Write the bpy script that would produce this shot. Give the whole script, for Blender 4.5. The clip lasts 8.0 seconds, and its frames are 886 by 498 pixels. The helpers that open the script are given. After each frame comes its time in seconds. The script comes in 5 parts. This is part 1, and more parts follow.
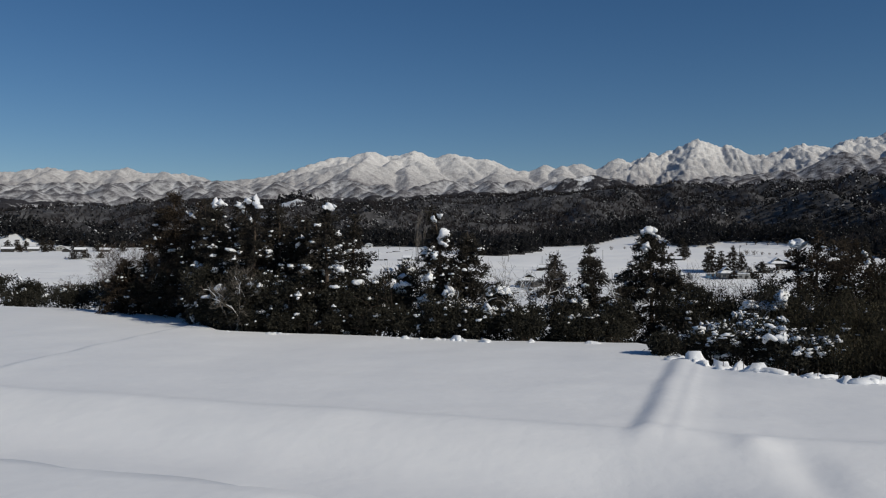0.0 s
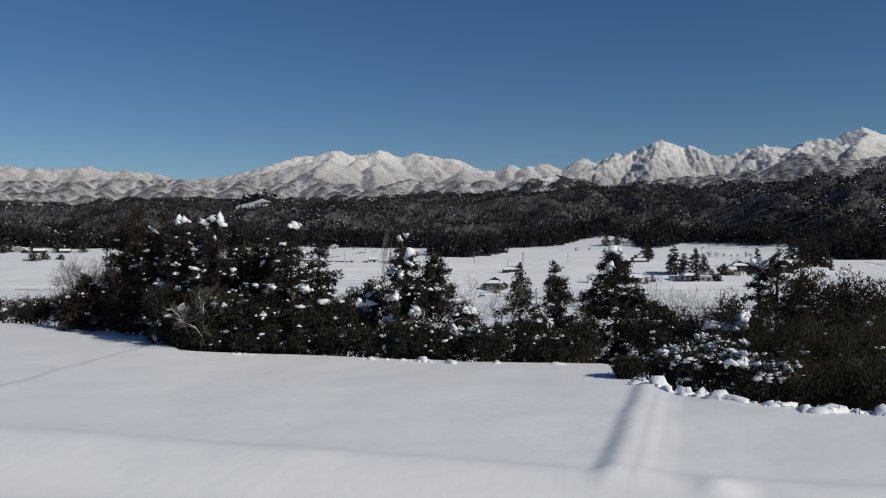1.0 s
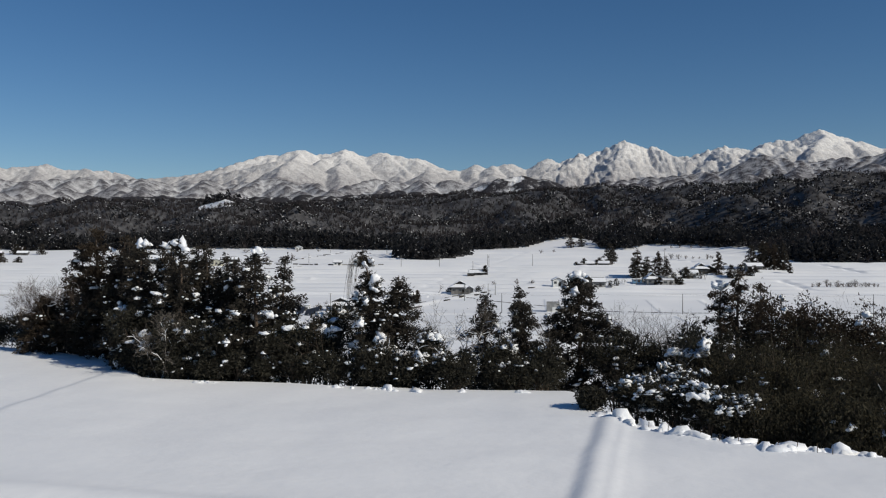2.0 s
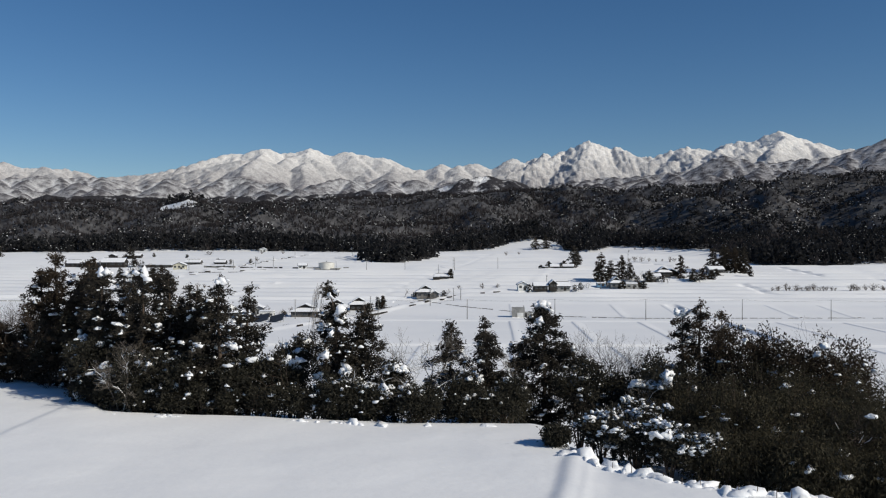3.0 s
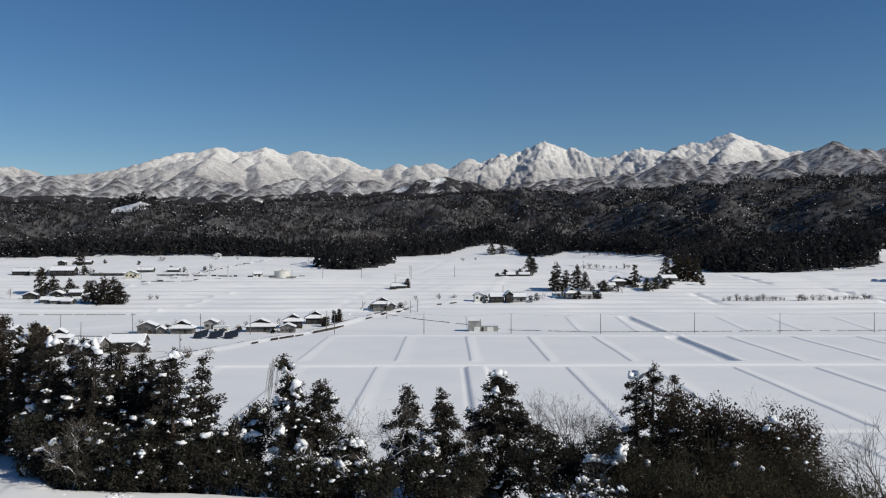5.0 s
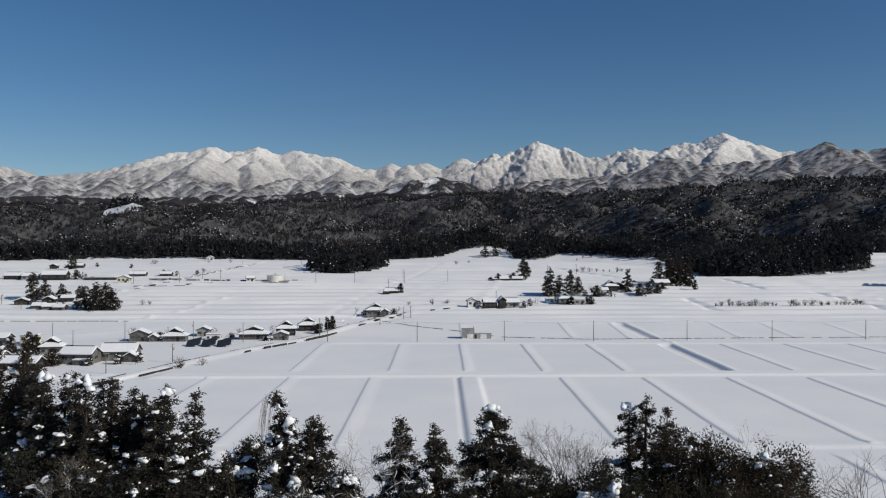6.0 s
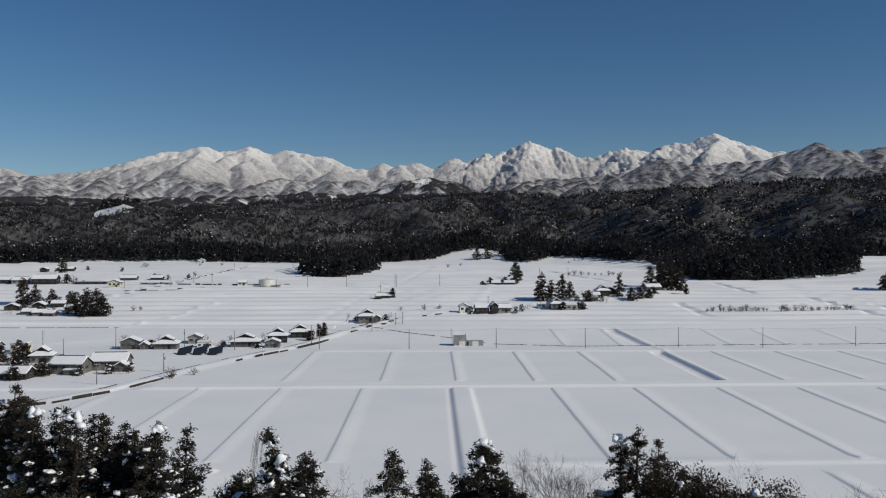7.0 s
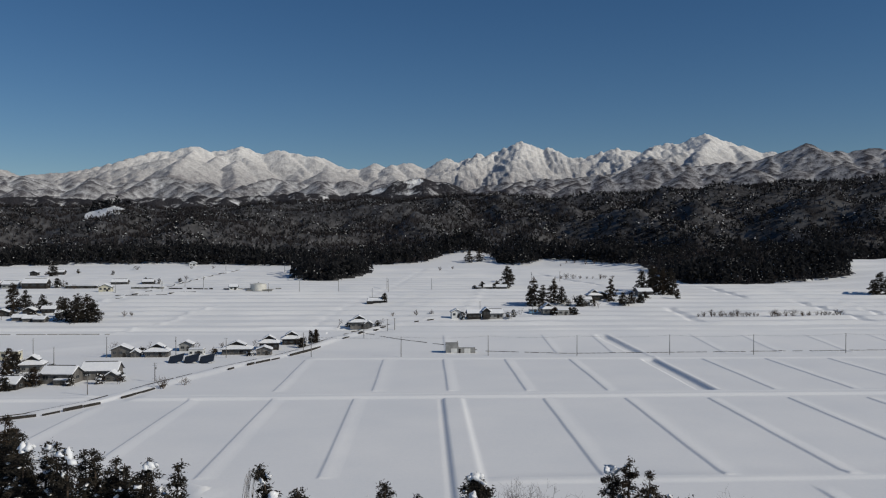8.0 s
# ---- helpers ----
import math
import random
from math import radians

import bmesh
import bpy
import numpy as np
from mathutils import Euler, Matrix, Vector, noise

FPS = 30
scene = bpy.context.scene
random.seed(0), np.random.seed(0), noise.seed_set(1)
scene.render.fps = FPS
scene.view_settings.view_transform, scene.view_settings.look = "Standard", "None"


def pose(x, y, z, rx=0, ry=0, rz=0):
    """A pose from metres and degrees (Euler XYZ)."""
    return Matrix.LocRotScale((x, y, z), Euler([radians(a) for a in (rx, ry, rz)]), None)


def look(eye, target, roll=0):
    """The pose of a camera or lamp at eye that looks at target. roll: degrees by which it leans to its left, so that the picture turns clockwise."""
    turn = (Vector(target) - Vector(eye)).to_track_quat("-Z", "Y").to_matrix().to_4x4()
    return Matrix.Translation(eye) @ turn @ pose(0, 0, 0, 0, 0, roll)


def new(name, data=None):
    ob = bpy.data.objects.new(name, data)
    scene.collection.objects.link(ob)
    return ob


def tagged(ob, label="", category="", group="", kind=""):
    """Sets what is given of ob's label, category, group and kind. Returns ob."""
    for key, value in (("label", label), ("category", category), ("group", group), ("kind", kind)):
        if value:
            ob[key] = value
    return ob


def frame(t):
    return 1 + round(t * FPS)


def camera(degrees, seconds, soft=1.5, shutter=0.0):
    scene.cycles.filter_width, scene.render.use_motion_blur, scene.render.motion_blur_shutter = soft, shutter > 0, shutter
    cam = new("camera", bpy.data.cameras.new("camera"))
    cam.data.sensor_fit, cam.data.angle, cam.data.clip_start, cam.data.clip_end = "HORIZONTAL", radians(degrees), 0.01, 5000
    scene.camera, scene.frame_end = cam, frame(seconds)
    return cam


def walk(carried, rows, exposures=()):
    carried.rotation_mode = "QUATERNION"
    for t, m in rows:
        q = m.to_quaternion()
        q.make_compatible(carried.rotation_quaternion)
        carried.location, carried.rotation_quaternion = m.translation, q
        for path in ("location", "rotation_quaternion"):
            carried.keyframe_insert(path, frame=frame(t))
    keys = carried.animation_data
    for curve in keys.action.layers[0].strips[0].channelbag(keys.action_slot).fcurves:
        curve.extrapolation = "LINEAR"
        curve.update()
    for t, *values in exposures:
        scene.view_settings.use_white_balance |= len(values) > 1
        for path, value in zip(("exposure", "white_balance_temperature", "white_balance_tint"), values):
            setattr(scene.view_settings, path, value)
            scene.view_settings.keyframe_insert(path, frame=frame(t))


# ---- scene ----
import functools

# ---- camera: a drone that rises straight up and pans slowly to the right ----
cam = camera(54.88, 8.0, soft=1.15)
PATH = [
    (0.0, (0, 0, 26.57, 90.01, 0, 10.10)),
    (0.5, (0, 0, 27.52, 89.99, 0, 8.97)),
    (1.0, (0, 0, 28.75, 89.95, 0, 7.82)),
    (1.5, (0, 0, 30.14, 89.93, 0, 6.66)),
    (3.0, (0, 0, 35.05, 89.82, 0, 3.17)),
    (3.5, (0, 0, 37.07, 89.80, 0, 2.10)),
    (4.0, (0, 0, 39.05, 89.77, 0, 1.21)),
    (4.5, (0, 0, 41.04, 89.73, 0, 0.62)),
    (6.0, (0, 0, 47.04, 89.64, 0, -0.19)),
    (6.5, (0, 0, 49.04, 89.61, 0, -0.47)),
    (7.0, (0, 0, 51.04, 89.58, 0, -0.73)),
    (7.5, (0, 0, 53.04, 89.56, 0, -1.00)),
    (8.0, (0, 0, 55.00, 89.53, 0, -1.27)),
]
walk(cam, [(t, pose(*p)) for t, p in PATH],
     exposures=[(0.0, 0.0), (1.5, 0.17), (3.0, 0.36), (4.5, 0.4), (6.0, 0.24), (6.5, 0.18), (8.0, -0.05)])

# ---- light: clear winter day, sun high on the right and a little behind ----
SUN_UP, SUN_TURN = 32.0, 24.0          # degrees above the horizon, degrees behind the right-hand side
world = bpy.data.worlds.new("sky")
scene.world = world
world.use_nodes = True
wn = world.node_tree
sky = wn.nodes.new("ShaderNodeTexSky")
sky.sky_type = "NISHITA"
sky.sun_disc = False
sky.sun_elevation = radians(SUN_UP)
sky.sun_rotation = radians(90 + SUN_TURN)
sky.altitude = 1200
sky.air_density, sky.dust_density, sky.ozone_density = 1.0, 0.0, 3.6
deep = wn.nodes.new("ShaderNodeHueSaturation")
deep.inputs["Saturation"].default_value = 1.2
deep.inputs["Hue"].default_value = 0.502
wn.links.new(sky.outputs[0], deep.inputs["Color"])
wn.links.new(deep.outputs[0], wn.nodes["Background"].inputs[0])
wn.nodes["Background"].inputs[1].default_value = 0.053
sun_to = Vector((math.cos(radians(SUN_TURN)), -math.sin(radians(SUN_TURN)), math.tan(radians(SUN_UP))))
sun = new("sun", bpy.data.lights.new("sun", "SUN"))
sun.data.energy, sun.data.angle, sun.data.color = 2.85, radians(0.53), (1.0, 0.93, 0.79)
sun.matrix_world = look(sun_to * 100, (0, 0, 0))

# ---- materials ----
def shader(name, colors, scale=1.0, rough=0.8, bump=0.0, bump_scale=None, fine=None, metal=0.0, stretch=None, spec=0.3, vary=0.0):
    """A surface of two colours mixed by noise at two scales, with relief; vary: tone by object."""
    m = bpy.data.materials.new(name)
    m.use_nodes = True
    n, l = m.node_tree.nodes, m.node_tree.links
    b = n["Principled BSDF"]
    b.inputs["Roughness"].default_value, b.inputs["Metallic"].default_value = rough, metal
    b.inputs["Specular IOR Level"].default_value = spec
    co = n.new("ShaderNodeTexCoord").outputs["Object"]
    if stretch:
        mp = n.new("ShaderNodeMapping")
        mp.inputs["Scale"].default_value = stretch
        l.new(co, mp.inputs[0])
        co = mp.outputs[0]
    big, small = n.new("ShaderNodeTexNoise"), n.new("ShaderNodeTexNoise")
    big.inputs["Scale"].default_value, big.inputs["Detail"].default_value = scale, 4
    small.inputs["Scale"].default_value, small.inputs["Detail"].default_value = fine or scale * 9, 3
    l.new(co, big.inputs["Vector"]), l.new(co, small.inputs["Vector"])
    add = n.new("ShaderNodeMath")
    add.operation = "MULTIPLY_ADD"
    add.inputs[1].default_value = 0.4
    l.new(small.outputs[0], add.inputs[0]), l.new(big.outputs[0], add.inputs[2])
    ramp = n.new("ShaderNodeValToRGB")
    ramp.color_ramp.elements[0].position, ramp.color_ramp.elements[1].position = 0.5, 0.9
    ramp.color_ramp.elements[0].color, ramp.color_ramp.elements[1].color = (*colors[0], 1), (*colors[1], 1)
    l.new(add.outputs[0], ramp.inputs[0])
    out = ramp.outputs[0]
    if vary:
        info, hsv, mr = n.new("ShaderNodeObjectInfo"), n.new("ShaderNodeHueSaturation"), n.new("ShaderNodeMapRange")
        mr.inputs[3].default_value, mr.inputs[4].default_value = 1 - vary, 1 + vary
        l.new(info.outputs["Random"], mr.inputs[0]), l.new(mr.outputs[0], hsv.inputs["Value"]), l.new(out, hsv.inputs["Color"])
        out = hsv.outputs[0]
    l.new(out, b.inputs["Base Color"])
    if bump:
        bp, bn = n.new("ShaderNodeBump"), n.new("ShaderNodeTexNoise")
        bn.inputs["Scale"].default_value, bn.inputs["Detail"].default_value = bump_scale or scale * 6, 5
        bp.inputs["Strength"].default_value, bp.inputs["Distance"].default_value = 1.0, bump
        l.new(co, bn.inputs["Vector"]), l.new(bn.outputs[0], bp.inputs["Height"]), l.new(bp.outputs[0], b.inputs["Normal"])
    return m


def leaf_shader(name, dark, light):
    """Foliage whose tone differs from leaf to leaf."""
    m = bpy.data.materials.new(name)
    m.use_nodes = True
    n, l = m.node_tree.nodes, m.node_tree.links
    b = n["Principled BSDF"]
    b.inputs["Roughness"].default_value, b.inputs["Specular IOR Level"].default_value = 0.95, 0.03
    g, ns = n.new("ShaderNodeNewGeometry"), n.new("ShaderNodeTexNoise")
    ns.inputs["Scale"].default_value = 0.35
    l.new(g.outputs["Position"], ns.inputs["Vector"])
    ma = n.new("ShaderNodeMath")
    ma.operation = "MULTIPLY_ADD"
    ma.inputs[1].default_value = 0.35
    l.new(g.outputs["Random Per Island"], ma.inputs[0]), l.new(ns.outputs[0], ma.inputs[2])
    r = n.new("ShaderNodeValToRGB")
    r.color_ramp.elements[0].position, r.color_ramp.elements[1].position = 0.35, 1.05
    r.color_ramp.elements[0].color, r.color_ramp.elements[1].color = (*dark, 1), (*light, 1)
    l.new(ma.outputs[0], r.inputs[0]), l.new(r.outputs[0], b.inputs["Base Color"])
    thin, mix = n.new("ShaderNodeBsdfTranslucent"), n.new("ShaderNodeMixShader")      # light that comes through thin leaves
    mix.inputs[0].default_value = 0.35
    l.new(r.outputs[0], thin.inputs[0]), l.new(b.outputs[0], mix.inputs[1]), l.new(thin.outputs[0], mix.inputs[2])
    l.new(mix.outputs[0], n["Material Output"].inputs[0])
    return m


def mountain_shader(name, wood, share, snow=(0.86, 0.86, 0.87), grain=0.02, low=150.0, high=420.0, steep=0.6, speck=1.3, relief=9.0, patch=0.9, tones=(0.26, 0.80)):
    """Snow with bare woods and rock: more of them low down and on steep ground."""
    m = bpy.data.materials.new(name)
    m.use_nodes = True
    n, l = m.node_tree.nodes, m.node_tree.links
    b = n["Principled BSDF"]
    b.inputs["Roughness"].default_value, b.inputs["Specular IOR Level"].default_value = 0.85, 0.1
    g = n.new("ShaderNodeNewGeometry")
    sep, sepn = n.new("ShaderNodeSeparateXYZ"), n.new("ShaderNodeSeparateXYZ")
    l.new(g.outputs["Position"], sep.inputs[0]), l.new(g.outputs["Normal"], sepn.inputs[0])

    def math_node(op, a, c, d=None):
        k = n.new("ShaderNodeMath")
        k.operation = op
        for i, v in enumerate((a, c, d)):
            if v is None:
                continue
            if isinstance(v, (int, float)):
                k.inputs[i].default_value = v
            else:
                l.new(v, k.inputs[i])
        return k.outputs[0]

    alt = n.new("ShaderNodeMapRange")
    alt.inputs[1].default_value, alt.inputs[2].default_value = low, high
    alt.inputs[3].default_value, alt.inputs[4].default_value = share, share * 0.12
    l.new(sep.outputs[2], alt.inputs[0])
    big, small = n.new("ShaderNodeTexNoise"), n.new("ShaderNodeTexNoise")
    big.inputs["Scale"].default_value, big.inputs["Detail"].default_value = grain * 0.35, 5
    small.inputs["Scale"].default_value, small.inputs["Detail"].default_value = grain * 2.6, 6
    small.inputs["Roughness"].default_value = 0.65
    fall = n.new("ShaderNodeMapping")                                             # gullies run down the slopes
    fall.inputs["Scale"].default_value = (1.0, 0.45, 0.5)
    l.new(g.outputs["Position"], fall.inputs[0])
    l.new(g.outputs["Position"], big.inputs["Vector"]), l.new(fall.outputs[0], small.inputs["Vector"])
    slope = math_node("SUBTRACT", 1.0, sepn.outputs[2])
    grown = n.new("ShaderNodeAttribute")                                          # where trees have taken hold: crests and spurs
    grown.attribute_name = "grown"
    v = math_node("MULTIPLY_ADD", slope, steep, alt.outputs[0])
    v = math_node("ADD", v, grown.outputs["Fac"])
    v = math_node("MULTIPLY_ADD", math_node("SUBTRACT", big.outputs[0], 0.5), patch, v)
    v = math_node("MULTIPLY_ADD", math_node("SUBTRACT", small.outputs[0], 0.5), speck, v)
    r = n.new("ShaderNodeValToRGB")
    r.color_ramp.elements[0].position, r.color_ramp.elements[1].position = tones
    r.color_ramp.elements[0].color, r.color_ramp.elements[1].color = (*snow, 1), (*wood, 1)
    l.new(v, r.inputs[0]), l.new(r.outputs[0], b.inputs["Base Color"])
    bp = n.new("ShaderNodeBump")
    bp.inputs["Distance"].default_value = relief
    l.new(small.outputs[0], bp.inputs["Height"]), l.new(bp.outputs[0], b.inputs["Normal"])
    return m


M_SNOW = shader("snow", ((0.83, 0.845, 0.87), (0.90, 0.905, 0.915)), 0.03, 0.65, 0.03, 1.3, fine=0.8, spec=0.2)
# litter and snow, coloured darker so that gaps between the trees read dark
M_FLOOR = shader("darkened_woodland_floor", ((0.022, 0.020, 0.022), (0.115, 0.115, 0.12)), 0.06, 0.9, 0.4, 0.5, fine=0.7)
M_CLUMP = shader("clump_snow", ((0.82, 0.84, 0.88), (0.90, 0.91, 0.93)), 0.8, 0.6, 0.05, 3.0, spec=0.2)
M_CEDAR = leaf_shader("cedar_foliage", (0.042, 0.038, 0.033), (0.064, 0.057, 0.047))
M_CEDAR_BROWN = leaf_shader("winter_cedar_foliage", (0.042, 0.034, 0.027), (0.074, 0.058, 0.043))
M_BROAD = leaf_shader("evergreen_leaves", (0.038, 0.037, 0.031), (0.062, 0.058, 0.045))
M_BAMBOO = leaf_shader("bamboo_leaves", (0.030, 0.028, 0.021), (0.090, 0.080, 0.054))
# conifer foliage with a faint blue of haze mixed into its colour
M_FAR = leaf_shader("hazy_far_conifer_foliage", (0.025, 0.026, 0.028), (0.039, 0.039, 0.041))
M_TWIG = leaf_shader("far_bare_wood", (0.040, 0.035, 0.036), (0.082, 0.073, 0.073))
M_BARK = shader("bark", ((0.05, 0.035, 0.025), (0.13, 0.10, 0.08)), 3.0, 0.9, 0.02, 12)
M_PALE = shader("pale_bark", ((0.10, 0.085, 0.07), (0.26, 0.23, 0.20)), 3.0, 0.9, 0.02, 12)
# distance haze is put into the muted snow and wood tones of these ranges
M_HIGH = mountain_shader("hazy_mountain_snow", (0.27, 0.26, 0.27), 0.80, snow=(0.80, 0.785, 0.765), grain=0.05, low=250.0, high=540.0, steep=0.9, speck=0.9, relief=4.0, patch=0.4, tones=(0.2, 0.95))
M_FOOT = mountain_shader("hazy_foothill_snow_and_woods", (0.115, 0.110, 0.120), 0.62, snow=(0.78, 0.78, 0.79), grain=0.10, low=150.0, high=900.0, steep=0.45, speck=1.1, relief=5.0, patch=0.5, tones=(0.12, 0.95))
M_FOOT_WOODED = mountain_shader("hazy_foothill_dense_woods", (0.070, 0.066, 0.074), 0.78, snow=(0.72, 0.72, 0.74), grain=0.09, low=150.0, high=900.0, steep=0.4, speck=1.1, relief=5.0, patch=0.8, tones=(0.12, 0.95))
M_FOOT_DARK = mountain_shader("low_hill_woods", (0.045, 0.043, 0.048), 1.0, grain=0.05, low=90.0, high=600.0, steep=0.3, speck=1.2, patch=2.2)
M_WALL = shader("weathered_boards", ((0.085, 0.080, 0.075), (0.20, 0.19, 0.18)), 0.7, 0.8, 0.02, 6, stretch=(1, 1, 0.2), vary=0.35)
M_GREY = shader("grey_siding", ((0.20, 0.20, 0.195), (0.34, 0.335, 0.32)), 0.6, 0.7, 0.01, 6, vary=0.2)
M_WHITE = shader("white_siding", ((0.62, 0.62, 0.60), (0.76, 0.76, 0.74)), 0.6, 0.6, 0.01, 6)
M_CREAM = shader("cream_siding", ((0.52, 0.49, 0.38), (0.64, 0.61, 0.49)), 0.6, 0.7, 0.01, 6)
M_DARK = shader("dark_boards_and_canal_shade", ((0.014, 0.012, 0.011), (0.045, 0.040, 0.036)), 0.8, 0.85, 0.02, 6)
M_ROOF = shader("dark_roof_tile", ((0.03, 0.03, 0.032), (0.075, 0.075, 0.08)), 1.0, 0.45, 0.03, 5)
M_GLASS = shader("window_glass", ((0.02, 0.025, 0.03), (0.05, 0.055, 0.06)), 0.5, 0.12, spec=0.6)
M_FRAME = shader("window_frame_paint", ((0.12, 0.12, 0.12), (0.22, 0.22, 0.21)), 2.0, 0.5)
M_PANEL = shader("solar_cells", ((0.025, 0.030, 0.040), (0.045, 0.052, 0.066)), 0.4, 0.45, spec=0.3)
M_CONCRETE = shader("concrete", ((0.20, 0.20, 0.19), (0.36, 0.35, 0.33)), 0.5, 0.85, 0.02, 8)
M_POLE = shader("pole_concrete", ((0.10, 0.095, 0.09), (0.19, 0.185, 0.175)), 1.0, 0.8)
M_METAL = shader("galvanised_metal", ((0.35, 0.36, 0.37), (0.5, 0.5, 0.5)), 2.0, 0.45, metal=0.7)
M_WIRE = shader("cable_rubber", ((0.03, 0.03, 0.03), (0.06, 0.06, 0.06)), 2.0, 0.6)
M_TANK = shader("tank_paint", ((0.55, 0.54, 0.50), (0.68, 0.67, 0.62)), 0.4, 0.6, 0.01, 4)
M_BLUE = shader("blue_sheet", ((0.10, 0.22, 0.36), (0.18, 0.32, 0.46)), 0.5, 0.5, 0.05, 1.5)


# ---- tools ----
def wave(x, y, seed=0):
    """Smooth noise in the plane, about -0.7 to 0.7."""
    x, y = np.broadcast_arrays(np.asarray(x, float), np.asarray(y, float))
    xi, yi = np.floor(x), np.floor(y)
    fx, fy = x - xi, y - yi
    xi, yi = xi.astype(np.int64), yi.astype(np.int64)

    def dot(ix, iy, dx, dy):
        k = (ix * 374761393 + iy * 668265263 + seed * 974711) & 0xFFFFFFFF
        k = ((k ^ (k >> 13)) * 1274126177) & 0xFFFFFFFF
        a = ((k ^ (k >> 16)) & 0xFFFF) * (2 * np.pi / 65536)
        return np.cos(a) * dx + np.sin(a) * dy

    u, v = fx * fx * fx * (fx * (fx * 6 - 15) + 10), fy * fy * fy * (fy * (fy * 6 - 15) + 10)
    lo = dot(xi, yi, fx, fy) * (1 - u) + dot(xi + 1, yi, fx - 1, fy) * u
    hi = dot(xi, yi + 1, fx, fy - 1) * (1 - u) + dot(xi + 1, yi + 1, fx - 1, fy - 1) * u
    return lo * (1 - v) + hi * v


def waves(x, y, octaves=4, seed=0, gain=0.5):
    out, amp = 0, 1.0
    for k in range(octaves):
        out = out + amp * wave(x * 2 ** k + 17.3 * k, y * 2 ** k - 9.1 * k, seed + k)
        amp *= gain
    return out


def ridges(x, y, octaves=5, seed=0, gain=0.55):
    """Sharp-crested noise, 0 in the gullies to about 1 on the crests."""
    out, amp, tot = 0, 1.0, 0.0
    for k in range(octaves):
        out = out + amp * (1 - np.minimum(1, np.abs(wave(x * 2 ** k + 5.7 * k, y * 2 ** k + 3.1 * k, seed + k)) * 2.4))
        tot += amp
        amp *= gain
    return out / tot


def ease(a, b, v):
    t = np.clip((np.asarray(v, float) - a) / (b - a), 0, 1)
    return t * t * (3 - 2 * t)


def mesh_of(name, V, F, mats, index=None, smooth=False):
    """A mesh from arrays of corners and of triangles or quads."""
    me = bpy.data.meshes.new(name)
    V, F = np.asarray(V, np.float32), np.asarray(F, np.int32)
    k = F.shape[1]
    me.vertices.add(len(V)), me.loops.add(F.size), me.polygons.add(len(F))
    me.vertices.foreach_set("co", V.ravel())
    me.loops.foreach_set("vertex_index", F.ravel())
    me.polygons.foreach_set("loop_start", np.arange(0, F.size, k, dtype=np.int32))
    for m in mats:
        me.materials.append(m)
    if index is not None:
        me.polygons.foreach_set("material_index", np.asarray(index, np.int32))
    me.update(calc_edges=True)
    me.polygons.foreach_set("use_smooth", np.full(len(F), smooth))
    me.validate()
    return me


def part_of(name, V, F, material, parent, label="", smooth=False):
    ob = new(name, mesh_of(name, V, F, [material], smooth=smooth))
    ob.parent = parent
    return tagged(ob, label, kind="stuff" if name in STUFF else "")


STUFF = {"crown", "branchwork", "stemwork", "snow_dusting", "foliage", "vine_tangle"}


def part(name, bm, material, parent, label="", smooth=False):
    """Links a bmesh as one mesh object under a thing or a part."""
    me = bpy.data.meshes.new(name)
    bmesh.ops.recalc_face_normals(bm, faces=bm.faces[:])
    bm.to_mesh(me)
    bm.free()
    me.materials.append(material)
    if smooth:
        me.polygons.foreach_set("use_smooth", np.full(len(me.polygons), True))
    ob = new(name, me)
    ob.parent = parent
    return tagged(ob, label)


def box(sx, sy, sz, x=0, y=0, z=0, bevel=0.0, bm=None):
    """A box that stands on z, centred on x and y."""
    own = bmesh.new()
    bmesh.ops.create_cube(own, size=1, matrix=Matrix.Translation((x, y, z + sz / 2)) @ Matrix.Diagonal((sx, sy, sz, 1)))
    if bevel:
        bmesh.ops.bevel(own, geom=own.edges[:], offset=bevel, segments=2, affect="EDGES")
    if bm is None:
        return own
    me = bpy.data.meshes.new("scratch")
    own.to_mesh(me)
    own.free()
    bm.from_mesh(me)
    bpy.data.meshes.remove(me)
    return bm


def tube(points, radii, sides=5):
    """Corners and quads of a tapering tube through the points."""
    P, n = [Vector(p) for p in points], len(points)
    V, F = [], []
    for i, p in enumerate(P):
        d = (P[min(i + 1, n - 1)] - P[max(i - 1, 0)]).normalized()
        a = d.orthogonal().normalized()
        c = d.cross(a)
        for k in range(sides):
            w = 2 * math.pi * k / sides
            V.append(p + (a * math.cos(w) + c * math.sin(w)) * radii[i])
        if i:
            for k in range(sides):
                F.append(((i - 1) * sides + k, (i - 1) * sides + (k + 1) % sides, i * sides + (k + 1) % sides, i * sides + k))
    return V, F


class Pile:
    """Gathers corners and faces with the same number of corners."""
    def __init__(self):
        self.v, self.f, self.n = [], [], 0

    def add(self, V, F):
        V = np.asarray([tuple(p) for p in V] if not isinstance(V, np.ndarray) else V, float)
        self.v.append(V), self.f.append(np.asarray(F, int) + self.n)
        self.n += len(V)

    def done(self):
        return np.concatenate(self.v), np.concatenate(self.f)


